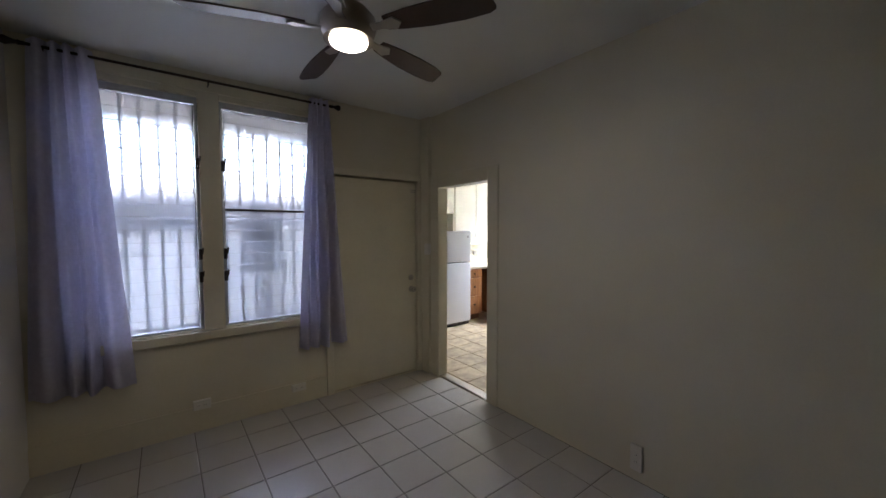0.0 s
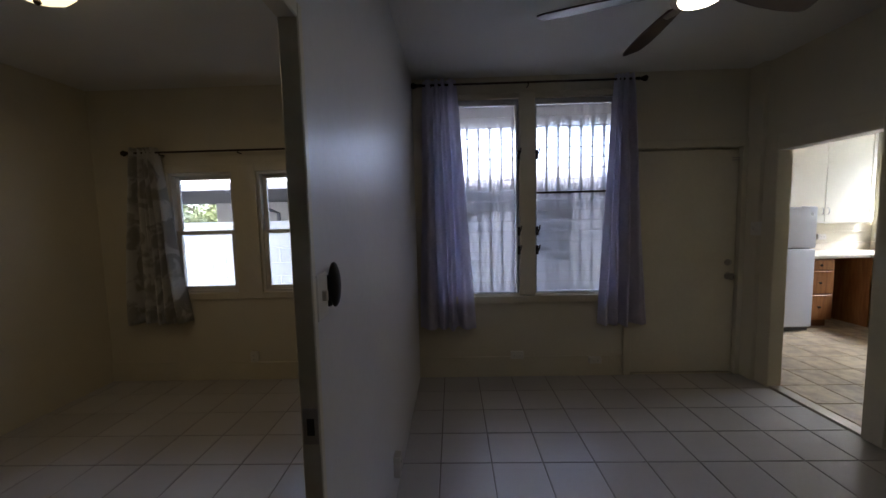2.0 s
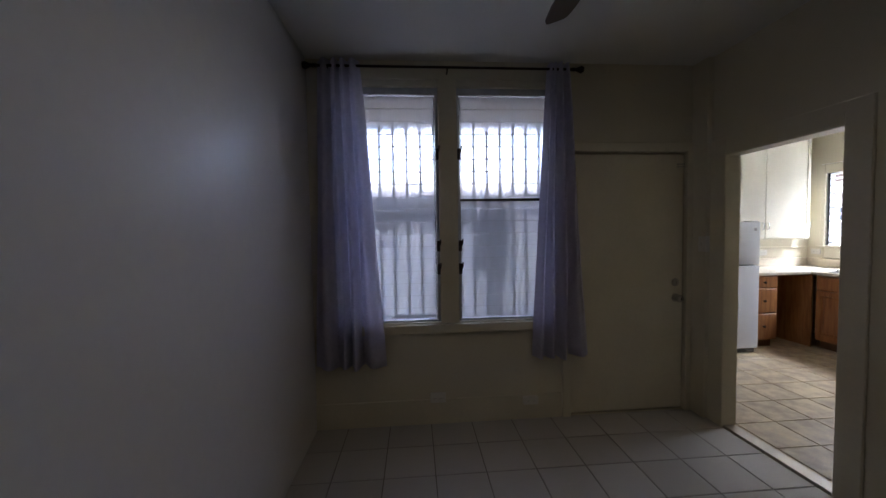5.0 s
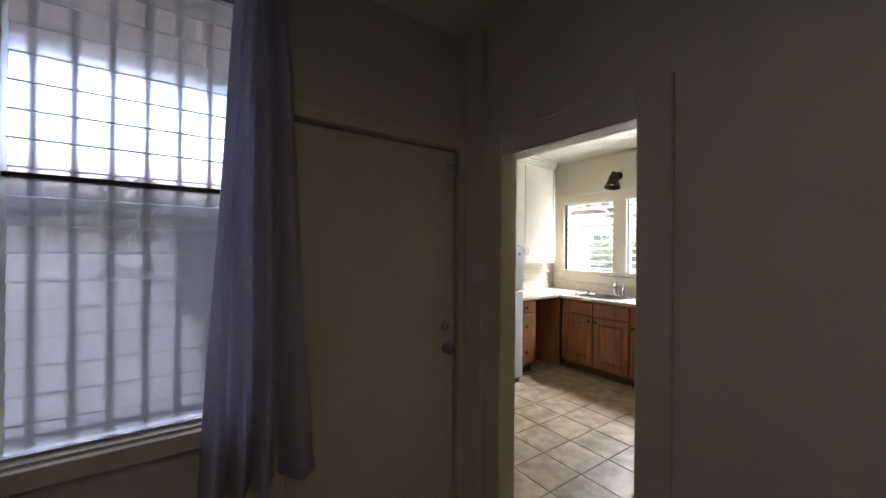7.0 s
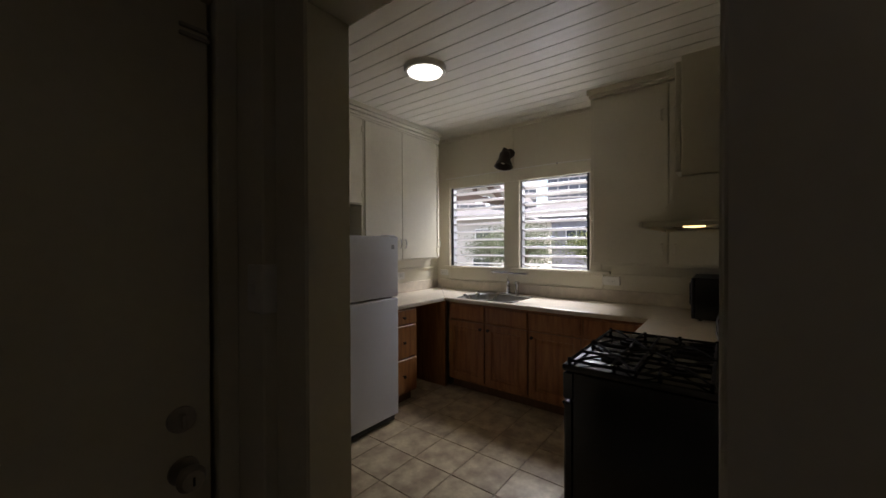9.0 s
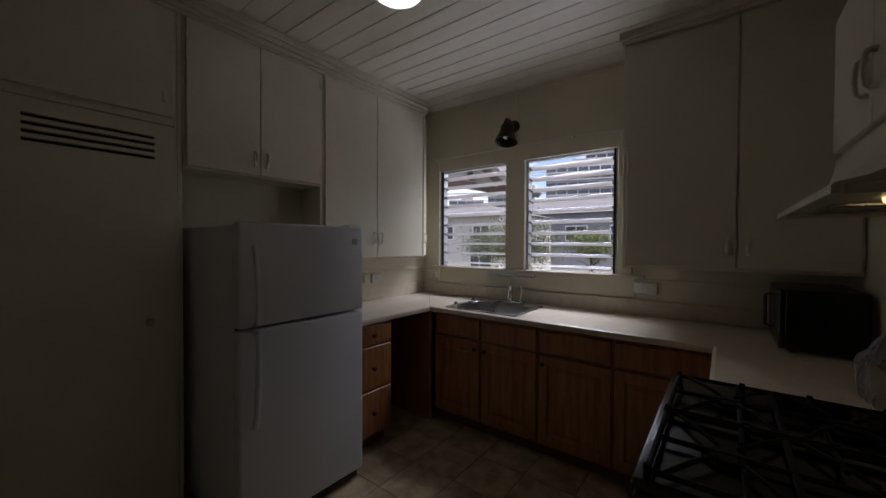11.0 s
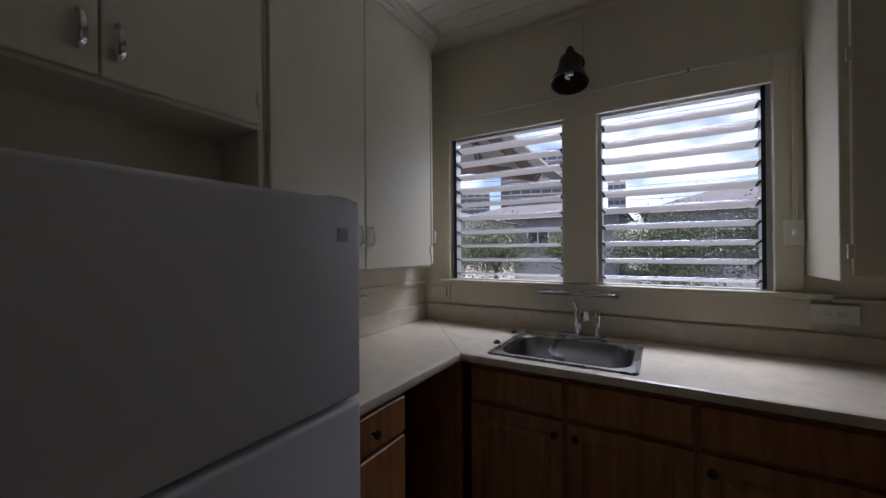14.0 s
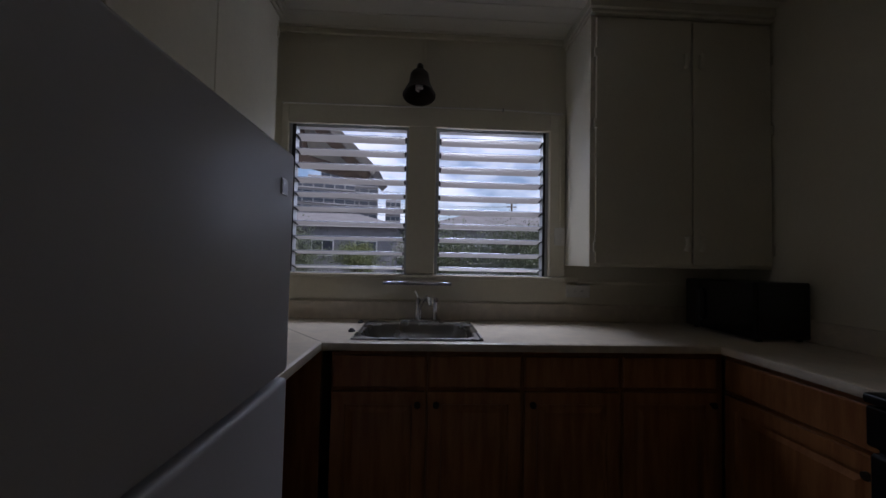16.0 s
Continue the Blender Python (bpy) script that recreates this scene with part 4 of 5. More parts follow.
sd = thing("base_cabinet", (5.1, 3.4, 0.0), "honey oak base cabinet beside the stove", "base cabinet", "oak base cabinets")
part("body", box(4.825, 5.455, 3.14, FACE_S, 0.10, CT0, 0.002), OAK, sd)
part("toe_kick", box(4.825, 5.455, 3.14, FACE_S - 0.07, 0.0, 0.10), TOE_DARK, sd)
dd = part("door", raised_door(4.84, 5.44, 0.125, 0.69, FACE_S, "y", 1), OAK, sd)
part("knob", knob_at(4.88, FACE_S + 0.02, 0.64, "y", 1), BRONZE, dd, "", True)
part("drawer_front", box(4.84, 5.44, FACE_S, FACE_S + 0.02, 0.71, 0.85, 0.004), OAK, sd)

# ---- worktop with backsplash ----
SX0, SX1, SY0, SY1 = 5.487, 5.985, 4.79, 5.407
wt = thing("worktop", (5.8, 4.6, CT0), "beige laminate worktop in a U with a low backsplash", "worktop")
def on_top(u, v):
    if SX0 + 0.02 < u < SX1 - 0.02 and SY0 + 0.02 < v < SY1 - 0.02:
        return False
    return u > 5.455 or (v > 5.53 and u > 4.65) or (v < 3.682 and u > 4.822)
part("top", slab([4.65, 4.822, 5.455, SX0 + 0.02, SX1 - 0.02, 6.118], [3.132, 3.682, SY0 + 0.02, SY1 - 0.02, 5.53, 6.148], on_top, CT0, CT1, "z"), COUNTER, wt)
nose = [(0, -0.04), (-0.012, -0.036), (-0.016, -0.02), (-0.012, -0.004), (0, 0.0)]
part("front_edge", prism([(5.455 + a, CT1 + b) for a, b in nose], "y", 3.682, 5.53), COUNTER, wt, "rounded laminate front edge", True)
part("front_edge", prism([(5.53 + a, CT1 + b) for a, b in nose], "x", 4.65, 5.455), COUNTER, wt, "rounded laminate front edge", True)
part("front_edge", prism([(3.682 - a, CT1 + b) for a, b in nose], "x", 4.822, 5.455), COUNTER, wt, "rounded laminate front edge", True)
part("backsplash", box(6.096, 6.118, 3.132, 6.148, CT1, 1.02, 0.004), COUNTER, wt)
part("backsplash", box(4.65, 6.096, 6.126, 6.148, CT1, 1.02, 0.004), COUNTER, wt)
part("backsplash", box(4.822, 6.096, 3.132, 3.152, CT1, 1.02, 0.004), COUNTER, wt)
own = box(-0.5, 0.5, -0.0012, 0.0012, CT1 - 0.002, CT1 + 0.0006)
own.transform(Matrix.Translation((5.78, 5.80, 0)) @ Matrix.Rotation(radians(40), 4, "Z") @ Matrix.Diagonal((0.84, 1, 1, 1)))
part("mitre_joint", own, GROUT, wt)
structure("trim_splash_ledge", boxes([(4.65, 6.10, 6.13, 6.15, 1.15, 1.175), (6.104, 6.12, 3.13, 4.10, 1.15, 1.17)], 0.003), PAINT_GLOSS, "cream painted wall ledge over the backsplash", "trim")


def loop_points(x0, x1, y0, y1, r, n=6):
    pts = []
    for cx, cy, a0 in ((x1 - r, y1 - r, 0), (x0 + r, y1 - r, 90), (x0 + r, y0 + r, 180), (x1 - r, y0 + r, 270)):
        for k in range(n + 1):
            a = radians(a0 + 90 * k / n)
            pts.append((cx + r * math.cos(a), cy + r * math.sin(a)))
    return pts


sink = thing("kitchen_sink", (5.73, 5.08, CT1), "stainless steel single-bowl drop-in sink", "sink")
bm = bmesh.new()
rings = []
for (a, b, c, d, r), z in (((SX0, SX1, SY0, SY1, 0.02), CT1 + 0.001), ((SX0 + 0.004, SX1 - 0.004, SY0 + 0.004, SY1 - 0.004, 0.02), CT1 + 0.008), ((SX0 + 0.011, SX1 - 0.011, SY0 + 0.011, SY1 - 0.011, 0.02), CT1 + 0.008), ((SX0 + 0.015, SX1 - 0.015, SY0 + 0.015, SY1 - 0.015, 0.02), CT1 + 0.003), ((SX0 + 0.03, SX1 - 0.055, SY0 + 0.03, SY1 - 0.03, 0.10), CT1 + 0.006),
                          ((SX0 + 0.036, SX1 - 0.061, SY0 + 0.036, SY1 - 0.036, 0.105), CT1 - 0.002), ((SX0 + 0.045, SX1 - 0.07, SY0 + 0.045, SY1 - 0.045, 0.11), CT1 - 0.13), ((SX0 + 0.085, SX1 - 0.11, SY0 + 0.085, SY1 - 0.085, 0.10), CT1 - 0.165), ((SX0 + 0.17, SX0 + 0.23, SY0 + 0.28, SY0 + 0.34, 0.03), CT1 - 0.17)):
    rings.append([bm.verts.new((px, py, z)) for px, py in loop_points(a, b, c, d, r)])
for p, q in zip(rings, rings[1:]):
    for k in range(len(p)):
        bm.faces.new((p[k], p[(k + 1) % len(p)], q[(k + 1) % len(p)], q[k]))
bm.faces.new(rings[-1])
part("basin", bm, STEEL, sink, "", True)
part("drain", lathe([(0, 0.0), (0.045, 0.0), (0.045, 0.004), (0.03, 0.003), (0, 0.001)], (5.69, 5.08, CT1 - 0.169), n=24), CHROME, sink, "", True)
fau = thing("faucet", (6.025, 5.105, CT1), "chrome kitchen faucet with a lever and side sprayer", "faucet")
part("base", prism(loop_points(5.995, 6.055, 4.970, 5.220, 0.028), "z", CT1 + 0.0005, CT1 + 0.018, 0.003), CHROME, fau, "", True)
part("body", lathe([(0, 0), (0.024, 0), (0.022, 0.05), (0.02, 0.11), (0.016, 0.125), (0, 0.128)], (6.025, 5.105, CT1 + 0.016), n=20), CHROME, fau, "", True)
part("spout", tube([(6.025, 5.105, CT1 + 0.06), (5.99, 5.085, CT1 + 0.12), (5.94, 5.060, CT1 + 0.155), (5.90, 5.043, CT1 + 0.15), (5.882, 5.036, CT1 + 0.115)], 0.012, 12), CHROME, fau, "", True)
part("lever", tube([(6.025, 5.105, CT1 + 0.135), (6.03, 5.115, CT1 + 0.16), (6.032, 5.128, CT1 + 0.185)], 0.010, 10, flat=0.7), CHROME, fau, "", True)
part("sprayer", lathe([(0, 0), (0.02, 0), (0.017, 0.02), (0.013, 0.04), (0.015, 0.09), (0.019, 0.115), (0.014, 0.13), (0, 0.132)], (6.025, 5.005, CT1 + 0.016), n=18), CHROME, fau, "", True)
for k, (x, y) in enumerate(((5.689, 5.436), (5.954, 5.436))):
    st = thing("sink_stopper", (x, y, CT1), "small black rubber stopper lying on the worktop", "sink stopper", "stoppers beside the sink")
    part("plug", lathe([(0, 0), (0.017, 0), (0.019, 0.006), (0.012, 0.01), (0.008, 0.016), (0, 0.017)], (x, y, CT1 + 0.0005), n=16), RUBBER, st, "", True)
tb = thing("towel_bar", (6.07, 5.117, 1.138), "short chrome towel bar under the window", "towel bar")
part("bar", tube([(6.045, 4.912, 1.138), (6.045, 5.322, 1.138)], 0.011, 12), CHROME, tb, "", True)
for y in (4.917, 5.317):
    part("bracket", box(6.035, 6.10, y - 0.010, y + 0.010, 1.127, 1.149, 0.003), CHROME, tb)

# lamp and rail over the window
wl_ = thing("wall_lamp", (6.12, 5.128, 2.43), "black bell-shaped metal wall lamp, unlit", "wall lamp")
ry = Matrix.Rotation(radians(-90), 4, "Y")
part("mount", lathe([(0, 0), (0.055, 0), (0.055, 0.015), (0.04, 0.03), (0, 0.032)], (6.12, 5.128, 2.43), ry, 24), BRONZE, wl_, "", True)
part("arm", tube([(6.10, 5.128, 2.43), (6.02, 5.128, 2.455), (5.985, 5.128, 2.455), (5.968, 5.128, 2.43)], 0.02, 12), BRONZE, wl_, "", True)
tip = Matrix.Rotation(radians(14), 4, "Y")
bell = [(r * 0.92, h * 0.86) for r, h in [(0, 0.225), (0.006, 0.225), (0.008, 0.205), (0.02, 0.20), (0.045, 0.19), (0.062, 0.165), (0.066, 0.12), (0.072, 0.08), (0.09, 0.04), (0.104, 0.0), (0.108, -0.006), (0.100, -0.004), (0.084, 0.036), (0.066, 0.08), (0.06, 0.12), (0.05, 0.17), (0, 0.18)]]
part("shade", lathe(bell, (5.97, 5.13, 2.272), tip, 32), BRONZE, wl_, "", True)
sp = [(0.018 * math.cos(k * 0.55), 0.018 * math.sin(k * 0.55), 0.03 + 0.06 * k / 40) for k in range(41)]
bm = tube([(5.97 + a, 5.13 + b, 2.272 + c) for a, b, c in sp], 0.006, 8)
part("bulb", bm, PLASTIC, wl_, "white spiral bulb, off", True)
cr = thing("cafe_rail", (6.09, 5.06, 2.255), "thin cream curtain rail along the window casing", "curtain rail")
part("rail", tube([(6.086, 4.205, 2.238), (6.086, 4.595, 2.252), (6.086, 5.1, 2.249), (6.086, 5.98, 2.243)], 0.006, 8), PLASTIC, cr, "", True)
for y, z in ((4.212, 2.238), (4.595, 2.252), (5.972, 2.243)):
    part("hook", box(6.08, 6.121, y - 0.004, y + 0.004, z - 0.007, z + 0.007, 0.002), BRONZE if y == 4.595 else PLASTIC, cr)
wall_box("outlet", "x", 6.103, -1, 6.02, 1.105, 0.115, 0.07, 0.02, "white outlet box on the wall by the sink", "outlet")
wall_box("outlet", "x", 6.12, -1, 4.095, 1.105, 0.15, 0.08, 0.035, "cream double outlet box under the window sill", "outlet")
wall_box("light_switch", "x", 6.098, -1, 4.218, 1.45, 0.068, 0.115, 0.01, "white light switch plate beside the window", "switch")
wall_box("outlet", "y", 6.15, -1, 5.438, 1.097, 0.115, 0.075, 0.03, "white outlet plate over the backsplash", "outlet")
wall_box("outlet", "y", 6.15, -1, 5.30, 1.10, 0.05, 0.06, 0.05, "small white plug adapter over the backsplash", "outlet")
cond = thing("cable_conduit", (6.088, 4.215, 1.53), "cream painted cable conduit running up the wall", "conduit")
part("pipe", tube([(6.088, 4.215, 1.51), (6.088, 4.215, 2.24)], 0.008, 8), PAINT_GLOSS, cond, "", True)
kl = thing("ceiling_light", (4.56, 5.01, KH), "round white flush LED ceiling light, lit", "ceiling light")
part("ring", lathe([(0, 0.0), (0.155, 0.0), (0.155, -0.02), (0.145, -0.035), (0.128, -0.036), (0.126, -0.03), (0, -0.03)], (4.56, 5.01, KH), n=40), PLASTIC, kl, "", True)
part("diffuser", lathe([(0, -0.031), (0.126, -0.031), (0.12, -0.042), (0.08, -0.048), (0, -0.05)], (4.56, 5.01, KH), n=40), LIT_KIT, kl, "", True)

# ---- right-hand wall cabinets, hood, stove, microwave ----
rc = thing("wall_cabinet", (5.93, 3.65, 1.275), "cream painted wall cabinet with two doors beside the window", "wall cabinet")
part("body", box(5.755, 6.12, 3.132, 4.178, 1.265, 2.668, 0.003), CAB, rc)
for a, b, s in ((3.608, 4.152, -1), (3.145, 3.600, 1)):
    d = part("door", box(5.737, 5.754, a, b, 1.285, 2.648, 0.003), CAB, rc)
    hy = a + 0.04 if s < 0 else b - 0.04
    for z in (1.40, 2.42):
        part("handle", pull(5.737, hy, z, "x", -1, 0.075), CAB, d, "painted pull", True)
    hy = b + 0.004 if s < 0 else a - 0.002
    for z in (1.37, 2.05, 2.45):
        part("hinge", box(5.733, 5.745, hy - 0.008, hy + 0.008, z - 0.025, z + 0.025, 0.001), CAB, d)
structure("trim_cabinet_crown_right", boxes([(5.728, 6.12, 3.13, 4.186, 2.670, 2.692), (5.712, 6.12, 3.13, 4.200, 2.692, KH)], 0.004), CAB, "cream crown moulding over the wall cabinet", "trim")
hc = thing("wall_cabinet", (4.425, 3.27, 1.645), "cream painted cabinet over the range hood", "wall cabinet")
part("body", box(4.045, 4.805, 3.132, 3.38, 1.674, 2.10, 0.003), CAB, hc)
for a, b in ((4.055, 4.42), (4.43, 4.795)):
    d = part("door", box(a, b, 3.381, 3.40, 1.69, 2.085, 0.003), CAB, hc)
    part("handle", pull(b - 0.03 if a < 4.245 else a + 0.03, 3.40, 1.80, "y", 1), CAB, d, "painted pull", True)
hood = thing("range_hood", (4.425, 3.32, 1.48), "white painted range hood with a lit bulb", "range hood")
bm = prism([(3.132, 1.672), (3.392, 1.672), (3.396, 1.635), (3.406, 1.60), (3.424, 1.568), (3.450, 1.541), (3.482, 1.526), (3.518, 1.518), (3.522, 1.513), (3.522, 1.500), (3.512, 1.500), (3.512, 1.516), (3.132, 1.516)], "x", 4.045, 4.805)
bx = box(4.045, 4.057, 3.132, 3.505, 1.498, 1.514)
join(bm, bx); box(4.793, 4.805, 3.132, 3.505, 1.498, 1.514, bm=bm)
part("shell", bm, CAB, hood)
part("bulb", lathe([(0, 0), (0.04, 0), (0.038, -0.01), (0, -0.013)], (4.345, 3.36, 1.514), n=20), LIT_HOOD, hood, "lit warm bulb", True)
part("filter", box(4.465, 4.765, 3.2, 3.45, 1.508, 1.513), STEEL, hood)

stv = thing("gas_stove", (4.425, 3.46, 0.0), "black freestanding gas stove with cast iron grates", "stove")
part("body", box(4.047, 4.803, 3.15, 3.74, 0.03, 0.895, 0.006), BLACK, stv)
part("cooktop", box(4.045, 4.805, 3.15, 3.785, 0.895, 0.925, 0.01, segments=2), BLACK, stv, "", True)
ov = part("oven_door", box(4.057, 4.793, 3.74, 3.782, 0.20, 0.76, 0.008), BLACK, stv)
part("handle", tube([(4.14, 3.780, 0.72), (4.14, 3.806, 0.72), (4.71, 3.806, 0.72), (4.71, 3.780, 0.72)], 0.010, 10), BLACK, ov, "", True)
part("oven_window", box(4.185, 4.665, 3.781, 3.7835, 0.33, 0.60), TOWER_GLASS, ov)
part("control_panel", box(4.05, 4.8, 3.735, 3.782, 0.775, 0.89, 0.006), BLACK, stv)
for k in range(5):
    part("knob", lathe([(0, 0), (0.022, 0), (0.02, 0.02), (0.012, 0.026), (0, 0.027)], (4.145 + 0.14 * k, 3.782, 0.835), Matrix.Rotation(radians(-90), 4, "X"), 18), BLACK, stv, "", True)
part("drawer", box(4.057, 4.793, 3.74, 3.775, 0.05, 0.185, 0.006), BLACK, stv)
bg = part("backguard", prism([(3.15, 0.92), (3.245, 0.92), (3.24, 0.98), (3.215, 1.07), (3.195, 1.10), (3.15, 1.105)], "x", 4.045, 4.805, 0.006), BLACK, stv, "", True)
part("trim_strip", box(4.045, 4.805, 3.236, 3.244, 0.945, 0.955, 0.001), STEEL, bg)
part("clock", box(4.345, 4.505, 3.222, 3.228, 1.0, 1.05), TOWER_GLASS, bg)
for cx in (4.225, 4.585):
    for cy in (3.37, 3.62):
        b = part("burner", lathe([(0, 0), (0.05, 0), (0.05, 0.01), (0.035, 0.012), (0.035, 0.02), (0, 0.022)], (cx, cy, 0.924), n=24), IRON, stv, "", True)
    g = bmesh.new()
    x0, x1, y0, y1, z = cx - 0.168, cx + 0.168, 3.265, 3.755, 0.942
    for p, q in (((x0, y0), (x1, y0)), ((x1, y0), (x1, y1)), ((x1, y1), (x0, y1)), ((x0, y1), (x0, y0)), ((x0, 3.51), (x1, 3.51)), ((cx, y0), (cx, y1))):
        tube([(*p, z), (*q, z)], 0.007, 6, g)
    for q in (0.33, 0.67):
        for e in (-1, 1):
            tube([(cx + e * 0.168, y0 + q * (y1 - y0), z), (cx + e * 0.06, y0 + q * (y1 - y0), z + 0.006)], 0.006, 6, g)
    for cy in (3.37, 3.62):
        for dx, dy in ((-1, -1), (-1, 1), (1, -1), (1, 1)):
            tube([(cx + dx * 0.03, cy + dy * 0.02, z + 0.006), (cx + dx * 0.09, cy + dy * 0.06, z + 0.008), (cx + dx * 0.17, cy + dy * 0.11, z)], 0.006, 6, g)
    for px in (x0, x1):
        for py in (y0, 3.42, 3.58, y1):
            tube([(px, py, 0.925), (px, py, z + 0.012)], 0.008, 6, g)
    part("grate", g, IRON, stv)
for x in (4.095, 4.755):
    for y in (3.2, 3.7):
        part("foot", lathe([(0, 0), (0.018, 0), (0.018, 0.032), (0, 0.032)], (x, y, 0), n=10), RUBBER, stv)
stv.location.y += 0.025
mw = thing("microwave", (5.770, 3.30, CT1), "black countertop microwave on the worktop", "microwave")
part("case", box(5.530, 6.010, 3.155, 3.43, CT1 + 0.012, 1.205, 0.006), BLACK, mw)
part("door", box(5.532, 5.890, 3.43, 3.45, CT1 + 0.015, 1.203, 0.005), BLACK, mw)
part("control_panel", box(5.892, 6.008, 3.43, 3.448, CT1 + 0.015, 1.203, 0.004), DARK_PLASTIC, mw)
part("handle", tube([(5.875, 3.45, 0.97), (5.875, 3.475, 0.98), (5.875, 3.475, 1.14), (5.875, 3.45, 1.15)], 0.008, 8), DARK_PLASTIC, mw)
for x in (5.560, 5.980):
    for y in (3.19, 3.40):
        part("foot", box(x - 0.01, x + 0.01, y - 0.01, y + 0.01, CT1, CT1 + 0.014), RUBBER, mw)



def plastic_bag(x0, x1, y0, y1, z0, height, seed):
    """A tall crumpled bag of clear film: a closed skin with folds, gathered at the top."""
    rnd = random.Random(seed)
    ph = [rnd.uniform(0, 6.28) for _ in range(6)]
    bm, rows, n, m = bmesh.new(), [], 36, 14
    cx, cy, rx, ry_ = (x0 + x1) / 2, (y0 + y1) / 2, (x1 - x0) / 2, (y1 - y0) / 2
    for j in range(m + 1):
        v = j / m
        g = (1 - 0.62 * max(0.0, (v - 0.62) / 0.38)) * (0.86 + 0.14 * math.sin(math.pi * min(1, v * 1.4)))
        row = []
        for i in range(n):
            a = 2 * math.pi * i / n
            f = 1 + 0.07 * math.sin(5 * a + ph[0] + 3 * v) + 0.05 * math.sin(11 * a + ph[1] - 7 * v) + 0.03 * math.sin(17 * a + ph[2] + 12 * v)
            row.append(bm.verts.new((cx + rx * g * f * math.copysign(abs(math.cos(a)) ** 0.7, math.cos(a)), cy + ry_ * g * f * math.copysign(abs(math.sin(a)) ** 0.7, math.sin(a)), z0 + height * v + 0.008 * v * math.sin(6 * a + ph[3]))))
        rows.append(row)
    for p, q in zip(rows, rows[1:]):
        for i in range(n):
            bm.faces.new((p[i], p[(i + 1) % n], q[(i + 1) % n], q[i]))
    bm.faces.new(rows[0])
    t = thing("plastic_bag", (cx, cy, z0), "crumpled clear plastic bag standing on the worktop", "plastic bag")
    part("film", bm, FILM, t, "", True)


plastic_bag(4.86, 5.08, 3.165, 3.30, CT1 + 0.001, 0.21, 4)

# ---- outside ----
GZ = -0.7
structure("ground", boxes([(-900, 900, -900, 900, GZ - 0.5, GZ)]), ASPHALT, "grey concrete and asphalt ground reaching to the horizon", "ground")
rf = thing("house_roof", (0.0, 2.0, 3.05), "own low roof with a deep white soffit", "roof")
part("deck", boxes([(-5.2, 6.5, -2.2, 5.6, 3.02, 3.14), (2.5, 6.5, 5.6, 6.6, 3.02, 3.14)]), ROOFING, rf)
part("soffit", prism([(4.37, 2.70), (5.6, 2.53), (5.6, 3.018), (4.37, 3.018)], "x", -4.9, 2.96), SOFFIT, rf, "tan painted sloping eave soffit")


def block_wall():
    t = thing("block_wall", (-2.0, 6.3, GZ), "white painted concrete block boundary wall", "wall")
    part("core", box(-9.0, 2.9, 6.21, 6.39, GZ, 1.485), CMU, t)
    me = None
    rows = bmesh.new()
    z, k = GZ, 0
    while z < 1.48:
        x = -9.0 + (0.2 if k % 2 else 0)
        while x < 2.5:
            near = -4.6 < x < 2.4 and z > 0.35
            if near:
                if me is None:
                    b = box(0, 0.397, 0, 0.012, 0, 0.197, 0.003)
                    ob = part("block", b, CMU, t)
                    me = ob.data
                else:
                    ob = new("block", me)
                    ob.parent = t
                ob.matrix_parent_inverse = Matrix()
                ob.location = Vector((x, 6.197, z)) - Vector((-2.0, 6.3, GZ))
            else:
                box(x, x + 0.397, 6.197, 6.212, z, z + 0.197, bm=rows)
            x += 0.4
        z += 0.2
        k += 1
    ob = part("blocks", rows, CMU, t)
    ob["kind"] = "stuff"
    part("cap", box(-9.0, 2.9, 6.18, 6.42, 1.485, 1.50, 0.005), CMU, t)


block_wall()
mb = thing("meter_cabinet", (1.76, 6.15, GZ), "grey metal meter cabinet on a post by the block wall", "cabinet")
part("post", box(1.72, 1.80, 6.10, 6.18, GZ, 0.93), DARK_GREY, mb)
part("body", box(1.50, 1.95, 6.06, 6.178, 0.93, 1.72, 0.01), DARK_GREY, mb)
md = part("door", box(1.52, 1.93, 6.045, 6.058, 0.96, 1.69, 0.004), DARK_GREY, mb)
part("latch", box(1.885, 1.91, 6.03, 6.045, 1.25, 1.35, 0.004), DARK_PLASTIC, md)
nb = thing("neighbour_house", (-3.0, 9.5, GZ), "neighbouring house with a white roof edge and grey wall", "house")
part("wall", box(-6.4, 6.0, 11.3, 11.5, GZ, 2.05), STUCCO, nb)
part("roof", prism([(6.752, 2.05), (11.6, 2.05), (11.6, 2.50), (9.2, 2.42), (6.752, 2.16)], "x", -12, 6.0), ROOFING, nb)
part("fascia", box(-12, 6.0, 6.70, 6.75, 2.03, 2.24), WHITE_ROOF, nb)
part("gutter", prism([(6.60, 2.10), (6.62, 2.0), (6.68, 2.0), (6.70, 2.10), (6.69, 2.10), (6.67, 2.02), (6.63, 2.02), (6.61, 2.10)], "x", -12, 6.0), GREY_WALL, nb)
for x in (-3.2, 1.7):
    part("downpipe", tube([(x, 6.65, 2.0), (x + 0.05, 6.9, 1.88), (x + 0.25, 7.4, 1.72), (x + 0.3, 7.7, 1.65), (x + 0.3, 7.72, GZ)], 0.035, 8), GREY_WALL, nb)
part("window", box(0.6, 1.5, 11.26, 11.31, 0.9, 1.75), TOWER_GLASS, nb)
for x in (-9.0, -5.5, 0.2):
    part("post", box(x, x + 0.1, 7.7, 7.8, GZ, 2.048), GREY_WALL, nb)


